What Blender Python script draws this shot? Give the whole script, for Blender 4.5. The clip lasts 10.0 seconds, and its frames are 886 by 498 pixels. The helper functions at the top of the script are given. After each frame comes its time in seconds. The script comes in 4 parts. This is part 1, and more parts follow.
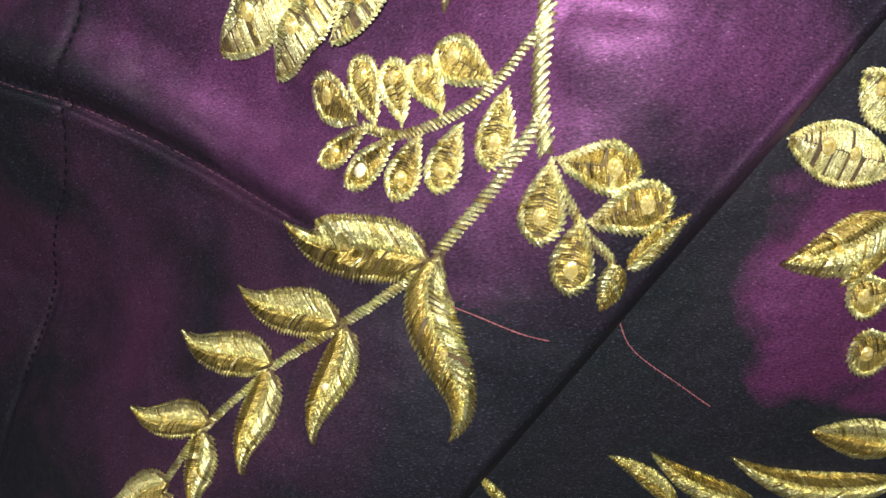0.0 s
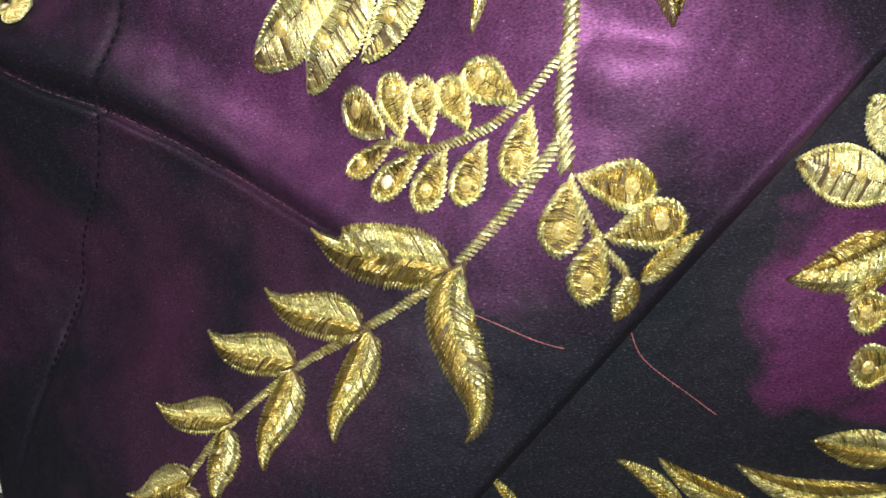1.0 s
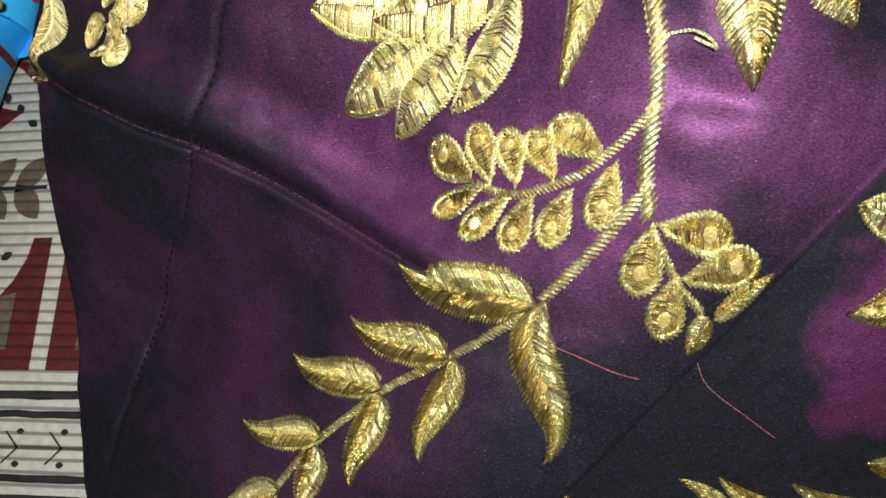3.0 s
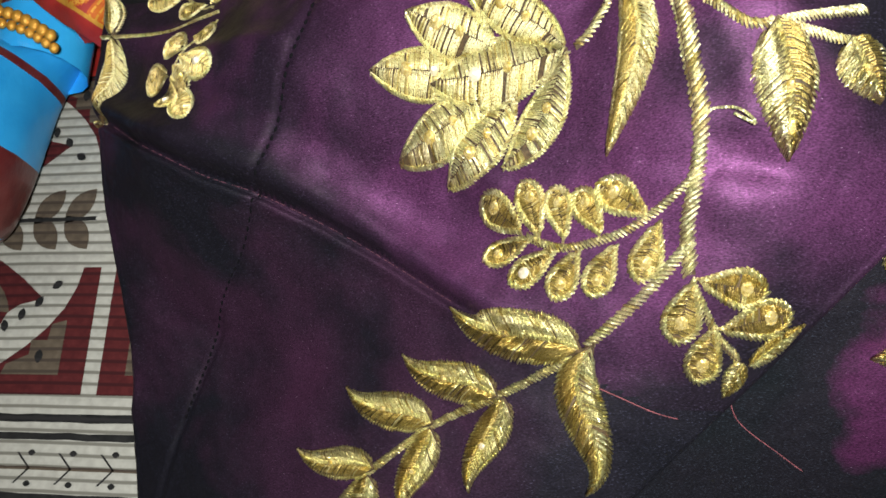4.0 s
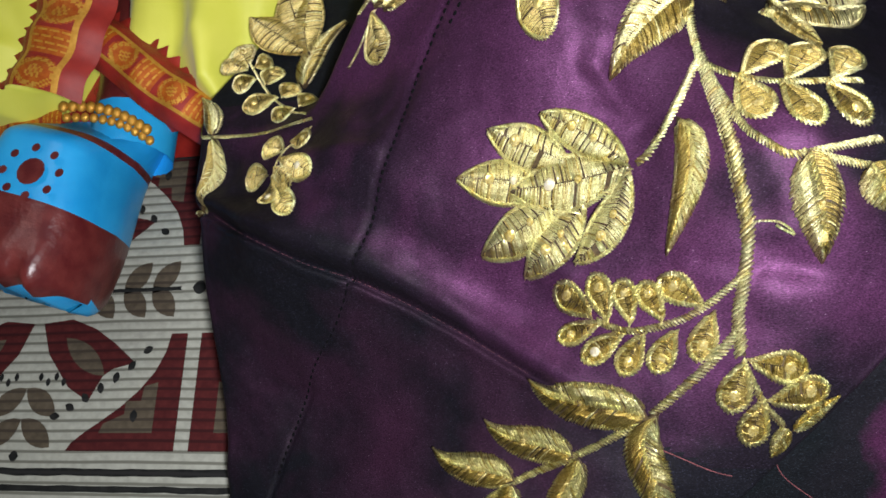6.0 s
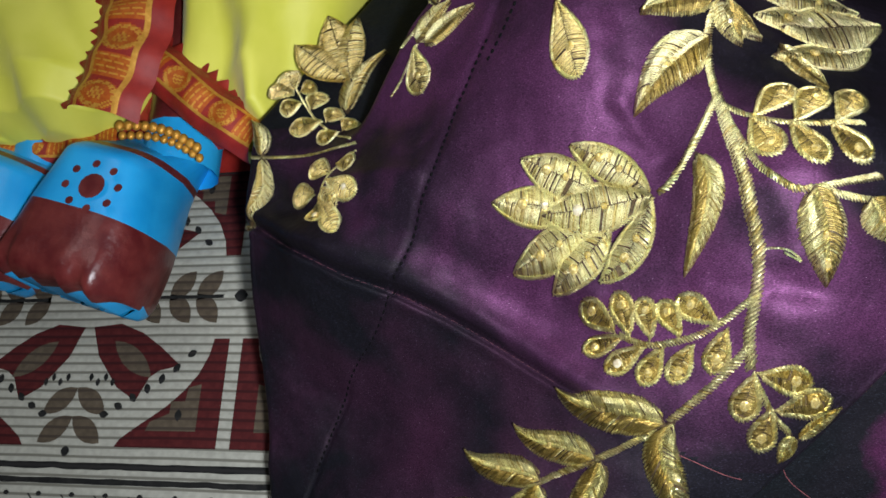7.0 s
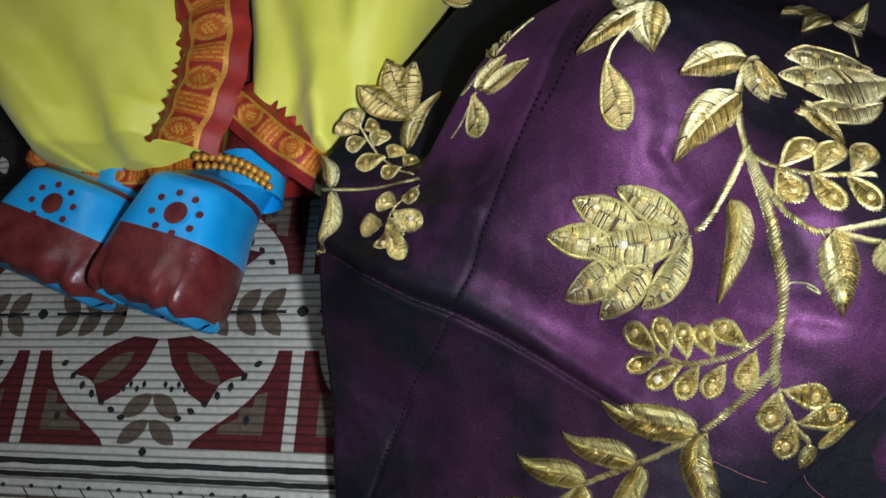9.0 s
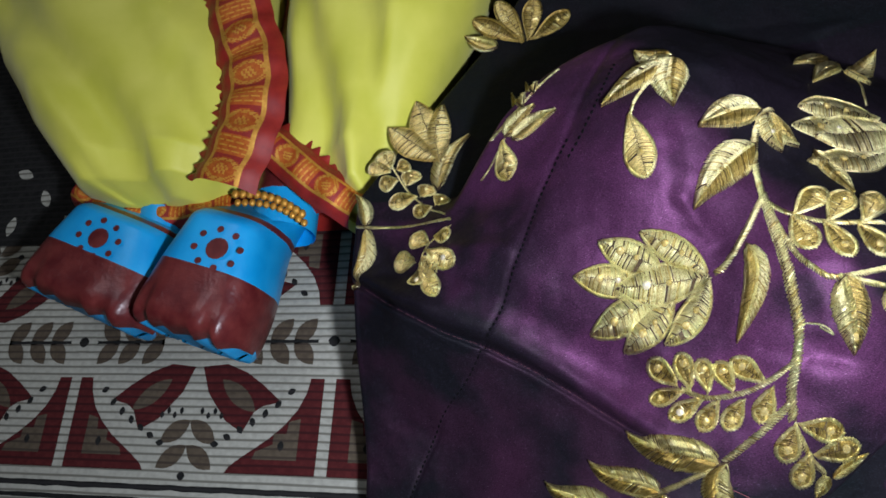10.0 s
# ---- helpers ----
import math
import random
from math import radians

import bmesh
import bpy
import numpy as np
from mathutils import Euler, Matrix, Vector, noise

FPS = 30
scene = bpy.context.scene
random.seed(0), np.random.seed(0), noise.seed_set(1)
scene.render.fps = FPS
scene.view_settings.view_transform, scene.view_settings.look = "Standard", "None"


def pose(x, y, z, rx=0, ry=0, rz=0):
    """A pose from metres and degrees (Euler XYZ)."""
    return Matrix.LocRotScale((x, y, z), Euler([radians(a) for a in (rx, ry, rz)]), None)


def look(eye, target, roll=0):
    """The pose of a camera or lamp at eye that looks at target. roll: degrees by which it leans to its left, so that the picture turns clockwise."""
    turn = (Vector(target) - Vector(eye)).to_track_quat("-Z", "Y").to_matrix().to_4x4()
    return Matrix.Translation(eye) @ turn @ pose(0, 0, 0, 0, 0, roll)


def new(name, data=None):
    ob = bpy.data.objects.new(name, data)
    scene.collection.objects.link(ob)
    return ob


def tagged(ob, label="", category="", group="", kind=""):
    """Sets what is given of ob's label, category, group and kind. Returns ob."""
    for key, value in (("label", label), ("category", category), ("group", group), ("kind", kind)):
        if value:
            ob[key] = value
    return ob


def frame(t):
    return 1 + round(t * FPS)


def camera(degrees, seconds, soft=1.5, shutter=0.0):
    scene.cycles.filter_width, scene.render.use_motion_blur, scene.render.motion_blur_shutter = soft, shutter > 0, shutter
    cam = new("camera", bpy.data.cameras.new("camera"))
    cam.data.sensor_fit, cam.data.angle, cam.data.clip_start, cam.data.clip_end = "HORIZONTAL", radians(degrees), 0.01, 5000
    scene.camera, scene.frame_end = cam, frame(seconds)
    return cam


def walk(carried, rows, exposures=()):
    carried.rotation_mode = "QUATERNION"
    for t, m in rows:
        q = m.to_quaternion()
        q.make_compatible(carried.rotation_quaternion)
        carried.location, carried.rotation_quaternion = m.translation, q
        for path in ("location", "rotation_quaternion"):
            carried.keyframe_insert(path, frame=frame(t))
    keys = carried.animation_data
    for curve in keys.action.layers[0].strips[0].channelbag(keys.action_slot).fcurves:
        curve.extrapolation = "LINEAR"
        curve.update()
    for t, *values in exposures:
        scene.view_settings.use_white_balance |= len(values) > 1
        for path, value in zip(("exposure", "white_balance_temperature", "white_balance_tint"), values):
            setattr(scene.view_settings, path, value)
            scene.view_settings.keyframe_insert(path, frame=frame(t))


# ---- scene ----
cam = camera(61.3, 10.0, soft=1.6)
PATH = [
    (0, 0.04846, -0.09184, 0.27616, 16.355, 9.216, -0.053),
    (0.5, 0.04809, -0.09308, 0.28058, 16.876, 9.43, 0.668),
    (1, 0.04532, -0.0927, 0.28505, 16.777, 9.111, 1.159),
    (1.5, 0.04132, -0.09196, 0.28823, 16.55, 9.321, 1.584),
    (2, 0.03742, -0.09155, 0.29277, 16.364, 9.594, 1.78),
    (3.5, 0.02549, -0.08289, 0.31404, 16.503, 10.318, 1.679),
    (4, 0.01995, -0.0797, 0.32521, 16.907, 10.475, 1.908),
    (4.5, 0.01318, -0.07707, 0.33638, 17.313, 10.398, 1.668),
    (5, 0.00923, -0.07503, 0.34717, 17.704, 10.842, 1.315),
    (5.5, 0.00635, -0.07391, 0.35898, 18.336, 11.222, 1.096),
    (6, 0.00417, -0.07305, 0.3709, 18.882, 11.601, 1.025),
    (7.5, -0.00175, -0.08076, 0.40944, 19.904, 12.405, 2.641),
    (8, -0.00422, -0.08231, 0.42006, 19.897, 12.61, 2.259),
    (8.5, -0.00735, -0.08324, 0.43089, 20.275, 12.692, 2.317),
    (9, -0.01078, -0.08323, 0.44191, 20.396, 13.015, 2.974),
    (9.5, -0.01413, -0.08328, 0.45472, 21.186, 13.397, 3.233),
    (10, -0.01634, -0.08192, 0.46754, 21.848, 13.684, 3.268),
]
walk(cam, [(t, pose(x, y, z, rx, ry, rz)) for t, x, y, z, rx, ry, rz in PATH],
     exposures=[(0.0, 0.95, 6500, 12), (2.0, 0.86, 6500, 13), (3.5, 0.84, 6450, 14), (4.5, 0.78, 6400, 14), (6.0, 0.5, 6200, 13), (8.0, 0.36, 5900, 14), (10.0, 0.32, 5700, 16)])

# ---- light: the filming phone's lamp just above the camera's way, and an unseen fill light added overhead ----
world = bpy.data.worlds.new("room_air")
scene.world = world
world.use_nodes = True
world.node_tree.nodes["Background"].inputs[0].default_value = (0.8, 0.85, 0.9, 1)
world.node_tree.nodes["Background"].inputs[1].default_value = 0.02


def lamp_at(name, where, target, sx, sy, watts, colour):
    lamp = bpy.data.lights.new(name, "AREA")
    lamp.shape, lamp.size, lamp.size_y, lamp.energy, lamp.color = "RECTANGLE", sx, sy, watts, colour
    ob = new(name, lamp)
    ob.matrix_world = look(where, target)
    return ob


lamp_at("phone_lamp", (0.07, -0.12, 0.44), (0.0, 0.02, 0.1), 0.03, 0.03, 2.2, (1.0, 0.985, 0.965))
lamp_at("fill_light", (-0.5, 0.9, 2.1), (-0.2, 0.1, 0.0), 1.2, 0.05, 5, (1.0, 0.96, 0.88))


# ---- materials ----
def nodes(name):
    m = bpy.data.materials.new(name)
    m.use_nodes = True
    nt = m.node_tree
    return m, nt, nt.nodes["Principled BSDF"], nt.nodes.new("ShaderNodeTexCoord").outputs["Object"]


def noise_tex(nt, where, scale, detail=4.0):
    n = nt.nodes.new("ShaderNodeTexNoise")
    n.inputs["Scale"].default_value, n.inputs["Detail"].default_value = scale, detail
    nt.links.new(where, n.inputs["Vector"])
    return n.outputs["Fac"]


def ramp(nt, fac, *stops):
    r = nt.nodes.new("ShaderNodeValToRGB")
    e = r.color_ramp.elements
    while len(e) < len(stops):
        e.new(0.5)
    for k, (p, c) in zip(e, stops):
        k.position, k.color = p, (*c, 1)
    nt.links.new(fac, r.inputs["Fac"])
    return r.outputs["Color"]


def bumped(nt, height, strength, distance, bsdf):
    k = nt.nodes.new("ShaderNodeBump")
    k.inputs["Strength"].default_value, k.inputs["Distance"].default_value = strength, distance
    nt.links.new(height, k.inputs["Height"])
    nt.links.new(k.outputs["Normal"], bsdf.inputs["Normal"])
    return k


def material(name, colour, rough=0.6, metal=0.0, second=None, scale=40.0, bump=0.0, bump_scale=400.0, sheen=0.0):
    m, nt, b, co = nodes(name)
    b.inputs["Base Color"].default_value = (*colour, 1)
    b.inputs["Roughness"].default_value, b.inputs["Metallic"].default_value = rough, metal
    b.inputs["Sheen Weight"].default_value = sheen
    if second:
        nt.links.new(ramp(nt, noise_tex(nt, co, scale, 6), (0.35, colour), (0.68, second)), b.inputs["Base Color"])
    if bump:
        bumped(nt, noise_tex(nt, co, bump_scale), bump, 0.001, b)
    return m


def thread_material(name, dark, light, rough, metal):
    """Metal thread: each stitch has its own tone, and its foil is crimped finely so that it glints."""
    m, nt, b, co = nodes(name)
    g = nt.nodes.new("ShaderNodeNewGeometry")
    tone = ramp(nt, g.outputs["Random Per Island"], (0.0, dark), (0.22, light), (1.0, tuple(min(1, c * 1.1) for c in light)))
    crimp = noise_tex(nt, co, 2600, 3)
    mix = nt.nodes.new("ShaderNodeMix")
    mix.data_type, mix.blend_type = "RGBA", "MULTIPLY"
    mix.inputs["Factor"].default_value = 1.0
    nt.links.new(tone, mix.inputs["A"])
    nt.links.new(ramp(nt, crimp, (0.36, (0.34, 0.29, 0.17)), (0.47, (0.85, 0.82, 0.70)), (0.58, (1, 1, 1))), mix.inputs["B"])
    nt.links.new(mix.outputs["Result"], b.inputs["Base Color"])
    b.inputs["Roughness"].default_value, b.inputs["Metallic"].default_value = rough, metal
    bumped(nt, noise_tex(nt, co, 2400, 3), 0.75, 0.0006, b)
    return m


def silk_material(name, weft, warp, low, high, bright, outer, inner, shade_bands=()):
    """Shot taffeta: a dull black weft and a lustrous purple warp in uneven patches, with sheen and shade painted in."""
    m, nt, b, co = nodes(name)
    stretch = nt.nodes.new("ShaderNodeMapping")
    stretch.inputs["Scale"].default_value = (1300, 3000, 1300)
    nt.links.new(co, stretch.inputs["Vector"])
    weave = noise_tex(nt, stretch.outputs["Vector"], 1.0, 3)
    b.inputs["Roughness"].default_value = 0.62
    b.inputs["Specular IOR Level"].default_value = 0.14
    nt.links.new(ramp(nt, weave, (0.3, tuple(c * 0.35 for c in weft)), (0.60, weft), (0.76, tuple(min(1, c * 5) for c in weft))), b.inputs["Base Color"])
    lustre = nt.nodes.new("ShaderNodeBsdfPrincipled")
    lustre.inputs["Roughness"].default_value, lustre.inputs["Metallic"].default_value = 0.56, 0.55
    lustre.inputs["Specular IOR Level"].default_value = 0.2
    nt.links.new(ramp(nt, weave, (0.30, tuple(c * 0.45 for c in warp)), (0.52, warp), (0.72, tuple(c * 1.5 for c in warp)), (0.80, (0.45, 0.36, 0.42))), lustre.inputs["Base Color"])
    soft = noise_tex(nt, co, 34, 3)
    add = nt.nodes.new("ShaderNodeMath")
    add.operation = "MULTIPLY_ADD"
    add.inputs[1].default_value = 0.028
    nt.links.new(weave, add.inputs[0])
    nt.links.new(soft, add.inputs[2])
    k = bumped(nt, add.outputs[0], 0.5, 0.006, b)
    nt.links.new(k.outputs["Normal"], lustre.inputs["Normal"])
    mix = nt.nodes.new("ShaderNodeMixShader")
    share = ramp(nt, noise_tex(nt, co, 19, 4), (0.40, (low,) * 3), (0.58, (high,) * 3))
    # a patch of sheen painted into the mix: more purple round one point
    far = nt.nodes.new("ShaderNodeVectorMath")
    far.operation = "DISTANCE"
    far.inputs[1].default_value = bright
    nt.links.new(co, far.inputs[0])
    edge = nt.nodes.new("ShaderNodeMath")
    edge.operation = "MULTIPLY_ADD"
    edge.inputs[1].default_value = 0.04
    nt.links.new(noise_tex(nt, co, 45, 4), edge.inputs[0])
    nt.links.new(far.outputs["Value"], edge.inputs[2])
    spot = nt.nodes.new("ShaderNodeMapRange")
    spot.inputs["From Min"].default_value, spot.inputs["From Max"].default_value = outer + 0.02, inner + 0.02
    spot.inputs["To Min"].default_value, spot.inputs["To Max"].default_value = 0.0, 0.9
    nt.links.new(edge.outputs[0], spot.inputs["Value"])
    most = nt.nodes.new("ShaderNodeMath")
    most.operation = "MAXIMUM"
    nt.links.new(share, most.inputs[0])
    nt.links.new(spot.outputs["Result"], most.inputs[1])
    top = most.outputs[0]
    # painted shade: the purple fades to black towards the shoulder, the free edge and the armhole
    for nx, ny, start, end in shade_bands:
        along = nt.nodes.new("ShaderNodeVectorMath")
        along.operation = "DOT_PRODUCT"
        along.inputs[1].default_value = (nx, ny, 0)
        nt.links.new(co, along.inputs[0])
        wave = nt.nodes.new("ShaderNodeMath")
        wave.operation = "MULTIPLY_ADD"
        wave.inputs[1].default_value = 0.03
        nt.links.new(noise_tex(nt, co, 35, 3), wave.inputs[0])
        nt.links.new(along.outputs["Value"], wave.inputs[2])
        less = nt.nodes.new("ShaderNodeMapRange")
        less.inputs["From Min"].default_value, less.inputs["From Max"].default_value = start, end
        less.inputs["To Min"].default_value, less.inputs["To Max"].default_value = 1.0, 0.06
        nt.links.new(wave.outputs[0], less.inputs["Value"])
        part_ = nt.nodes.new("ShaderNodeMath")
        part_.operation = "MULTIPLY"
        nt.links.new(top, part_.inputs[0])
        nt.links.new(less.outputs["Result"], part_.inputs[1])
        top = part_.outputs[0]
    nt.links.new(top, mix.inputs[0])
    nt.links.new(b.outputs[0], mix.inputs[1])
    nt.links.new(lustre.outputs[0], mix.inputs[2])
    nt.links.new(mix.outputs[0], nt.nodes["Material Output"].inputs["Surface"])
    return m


def print_material(name, colour, second, line):
    """Ribbed cotton, printed: a thin woven line every 5.5 mm."""
    m, nt, b, co = nodes(name)
    b.inputs["Roughness"].default_value = 0.9
    b.inputs["Specular IOR Level"].default_value = 0.15
    wob = nt.nodes.new("ShaderNodeVectorMath")
    wob.operation = "MULTIPLY_ADD"
    wob.inputs[1].default_value = (0, 0.0022, 0)
    nz = nt.nodes.new("ShaderNodeTexNoise")
    nz.inputs["Scale"].default_value = 14
    nt.links.new(co, nz.inputs["Vector"])
    nt.links.new(nz.outputs["Color"], wob.inputs[0])
    nt.links.new(co, wob.inputs[2])
    w = nt.nodes.new("ShaderNodeTexWave")
    w.bands_direction, w.wave_profile = "Y", "SIN"
    w.inputs["Scale"].default_value = 2 * math.pi / 0.0055 / 20
    nt.links.new(wob.outputs[0], w.inputs["Vector"])
    base = ramp(nt, noise_tex(nt, co, 220, 6), (0.3, colour), (0.7, second))
    mix = nt.nodes.new("ShaderNodeMix")
    mix.data_type = "RGBA"
    nt.links.new(ramp(nt, w.outputs["Fac"], (0.08, (1, 1, 1)), (0.3, (0, 0, 0))), mix.inputs["Factor"])
    nt.links.new(base, mix.inputs["A"])
    mix.inputs["B"].default_value = (*line, 1)
    nt.links.new(mix.outputs["Result"], b.inputs["Base Color"])
    bumped(nt, w.outputs["Fac"], 0.5, 0.001, b)
    return m


# last arguments: centre and radii of the painted sheen, then the painted shade
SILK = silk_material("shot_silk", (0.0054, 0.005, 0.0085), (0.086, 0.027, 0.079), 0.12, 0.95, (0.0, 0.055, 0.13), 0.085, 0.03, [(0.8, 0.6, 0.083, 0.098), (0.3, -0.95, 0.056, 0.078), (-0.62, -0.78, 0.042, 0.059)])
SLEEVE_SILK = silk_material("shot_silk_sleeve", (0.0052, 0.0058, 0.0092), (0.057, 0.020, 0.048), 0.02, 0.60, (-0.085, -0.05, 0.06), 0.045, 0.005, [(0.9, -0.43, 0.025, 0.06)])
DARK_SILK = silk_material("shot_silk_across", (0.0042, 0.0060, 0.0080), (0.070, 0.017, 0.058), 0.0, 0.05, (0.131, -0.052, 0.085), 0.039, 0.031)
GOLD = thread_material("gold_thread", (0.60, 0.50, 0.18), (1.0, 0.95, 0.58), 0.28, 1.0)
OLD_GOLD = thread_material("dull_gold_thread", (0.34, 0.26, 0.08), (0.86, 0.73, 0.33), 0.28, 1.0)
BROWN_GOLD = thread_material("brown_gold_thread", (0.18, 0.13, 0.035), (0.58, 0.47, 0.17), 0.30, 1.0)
PADDING = material("brown_padding", (0.024, 0.015, 0.005), 0.7, 0.2, (0.08, 0.05, 0.015), 900)
STONE = material("amber_stone", (0.62, 0.45, 0.08), 0.16, 0.7, (1.0, 0.88, 0.42), 900, 0.5, 1500)
CLEAR_STONE = material("pale_stone", (0.75, 0.66, 0.4), 0.16, 0.5, (0.9, 0.86, 0.7), 600, 0.4, 1500)
BLACK_THREAD = material("black_thread", (0.003, 0.003, 0.004), 0.95)
BLACK_THREAD.node_tree.nodes["Principled BSDF"].inputs["Specular IOR Level"].default_value = 0.1
RED_THREAD = material("red_thread", (0.10, 0.028, 0.034), 0.8, 0, (0.20, 0.06, 0.066), 500)
PURPLE_THREAD = material("purple_thread", (0.03, 0.010, 0.02), 0.6, 0, (0.10, 0.035, 0.05), 600)
COTTON = print_material("white_cotton", (0.30, 0.31, 0.265), (0.40, 0.41, 0.355), (0.15, 0.152, 0.125))
MAROON_PRINT = print_material("maroon_print", (0.052, 0.009, 0.010), (0.085, 0.016, 0.016), (0.036, 0.008, 0.009))
TAN_PRINT = print_material("tan_print", (0.068, 0.055, 0.038), (0.105, 0.086, 0.06), (0.05, 0.04, 0.03))
BLACK_PRINT = print_material("black_print", (0.008, 0.009, 0.009), (0.02, 0.021, 0.02), (0.02, 0.02, 0.02))
BLUE = material("blue_paint", (0.015, 0.30, 0.68), 0.38, 0, (0.03, 0.40, 0.80), 35, 0.15, 300)
MAROON = material("maroon_paint", (0.085, 0.010, 0.012), 0.33, 0, (0.15, 0.028, 0.025), 90, 0.3, 350)
LIME = material("lime_cloth", (0.56, 0.58, 0.05), 0.55, 0, (0.66, 0.66, 0.09), 25, 0.12, 1500, 0.2)
RED_SILK = material("red_border", (0.22, 0.011, 0.008), 0.5, 0, (0.31, 0.02, 0.012), 120, 0.3, 1800)
ORANGE_ZARI = material("orange_brocade", (0.42, 0.075, 0.006), 0.42, 0.3, (0.55, 0.15, 0.012), 260, 0.4, 1500)
YELLOW_ZARI = material("yellow_brocade", (0.55, 0.27, 0.03), 0.38, 0.5, (0.68, 0.38, 0.06), 400, 0.4, 1500)
PLASTER = material("wall_paint", (0.55, 0.52, 0.46), 0.9, 0, (0.6, 0.57, 0.5), 3)
FLOOR = material("floor_stone", (0.3, 0.27, 0.23), 0.5, 0, (0.36, 0.32, 0.28), 6)
MATTRESS = material("mattress_cloth", (0.3, 0.28, 0.25), 0.9, 0, (0.36, 0.34, 0.3), 40)


# ---- making meshes ----
def part(name, bm, mat, parent=None, label="", smooth=False):
    me = bpy.data.meshes.new(name)
    bm.to_mesh(me)
    bm.free()
    return finish(name, me, mat, parent, label, smooth)


def finish(name, me, mat, parent=None, label="", smooth=False):
    for m in (mat if isinstance(mat, (list, tuple)) else [mat]):
        me.materials.append(m)
    if smooth:
        me.polygons.foreach_set("use_smooth", [True] * len(me.polygons))
    ob = new(name, me)
    ob.parent = parent
    if label:
        tagged(ob, label)
    return ob


class Cloth:
    """Collects vertices and faces of one mesh."""

    def __init__(self):
        self.v, self.f, self.m = [], [], []

    def face(self, ids, mat=0):
        self.f.append(ids)
        self.m.append(mat)

    def grid(self, rows, mat=0, close=False):
        """rows of points; mat: a number, or a function of row and column."""
        n0, w = len(self.v), len(rows[0])
        for r in rows:
            self.v.extend(r)
        for i in range(len(rows) - 1):
            for j in range(w if close else w - 1):
                k = (j + 1) % w
                self.face((n0 + i * w + j, n0 + i * w + k, n0 + (i + 1) * w + k, n0 + (i + 1) * w + j),
                          mat(i, j) if callable(mat) else mat)

    def stitch(self, f, a, b, lift, width, arch, mat=0):
        """One thread on the cloth f from a to b; lift: its height at four stations."""
        dx, dy = b[0] - a[0], b[1] - a[1]
        l = math.hypot(dx, dy) or 1e-6
        nx, ny = -dy / l * width / 2, dx / l * width / 2
        n0 = len(self.v)
        for i in range(4):
            u = i / 3
            x, y = a[0] + dx * u, a[1] + dy * u
            z = f(x, y) + lift[i]
            w = (0.55, 1, 1, 0.5)[i]
            self.v += [(x + nx * w, y + ny * w, z), (x, y, z + arch * (0.5, 1, 1, 0.3)[i]), (x - nx * w, y - ny * w, z)]
        for i in range(3):
            k = n0 + 3 * i
            self.face((k, k + 1, k + 4, k + 3), mat)
            self.face((k + 1, k + 2, k + 5, k + 4), mat)

    def mesh(self, name):
        me = bpy.data.meshes.new(name)
        me.from_pydata(self.v, [], self.f)
        me.polygons.foreach_set("material_index", self.m)
        me.update()
        return me


def curve(pts, pitch):
    """Points at even steps on a smooth line through pts."""
    p = [Vector((*q, 0)) for q in pts]
    p = [2 * p[0] - p[1]] + p + [2 * p[-1] - p[-2]]
    fine = []
    for i in range(1, len(p) - 2):
        for k in range(24):
            t = k / 24
            a, b, c, d = p[i - 1:i + 3]
            fine.append(0.5 * (2 * b + (c - a) * t + (2 * a - 5 * b + 4 * c - d) * t * t + (3 * b - a - 3 * c + d) * t ** 3))
    fine.append(p[-2])
    out, left = [fine[0]], pitch
    for a, b in zip(fine, fine[1:]):
        l = (b - a).length
        while left <= l:
            a = a + (b - a) * (left / l)
            out.append(a)
            l = (b - a).length
            left = pitch
        left -= l
    return [(q.x, q.y) for q in out]


# ---- shape of the blouse: height over the bed ----
HILLS = [(-0.12, -0.09, 0.0107), (-0.12, -0.03, -0.0143), (-0.12, 0.03, 0.0321), (-0.12, 0.09, -0.0098),
         (-0.06, -0.09, 0.0178), (-0.06, -0.03, -0.0011), (-0.06, 0.03, 0.0238), (-0.06, 0.09, 0.0033),
         (0.0, -0.09, 0.0162), (0.0, -0.03, 0.018), (0.0, 0.03, 0.008), (0.0, 0.09, 0.0297),
         (0.06, -0.09, 0.0011), (0.06, -0.03, 0.0223), (0.06, 0.03, 0.0392), (0.06, 0.09, -0.0128)]


def step(v, a, b):
    u = min(1.0, max(0.0, (v - a) / (b - a)))
    return u * u * (3 - 2 * u)


SEAM = [(-0.20, 0.070), (-0.1644, 0.0489), (-0.1387, 0.0317), (-0.1110, 0.0173), (-0.0895, 0.0098), (-0.0656, -0.0011), (-0.0454, -0.0125), (-0.0189, -0.0298),
        (0.0142, -0.0518), (0.0272, -0.0574), (0.0386, -0.0620), (0.0539, -0.0628), (0.12, -0.062)]


def seam_y(x):
    """The armhole seam across the front, y over x."""
    for (a, p), (b, q) in zip(SEAM, SEAM[1:]):
        if x < b:
            break
    return p + (q - p) * (x - a) / (b - a)


DART = [(-0.065, -0.1424), (-0.0442, -0.1342), (-0.0208, -0.1206), (-0.003, -0.1008), (0.0111, -0.0873), (0.0264, -0.0781),
        (0.0503, -0.0683), (0.0791, -0.0577), (0.1045, -0.0438), (0.153, -0.021)]


def dart_x(y):
    """The stitched dart down the front, x over y."""
    for (a, p), (b, q) in zip(DART, DART[1:]):
        if y < b:
            break
    return p + (q - p) * (y - a) / (b - a)


def ridge_y(x):
    """The fold where the front turns over to the side, y over x."""
    if x < -0.11:
        return 0.083 + 0.5 * (x + 0.11)
    u = min(x + 0.11, 0.09)
    return 0.083 + 1.527 * u - 7.7 * u * u + 0.3 * max(0.0, x + 0.02)


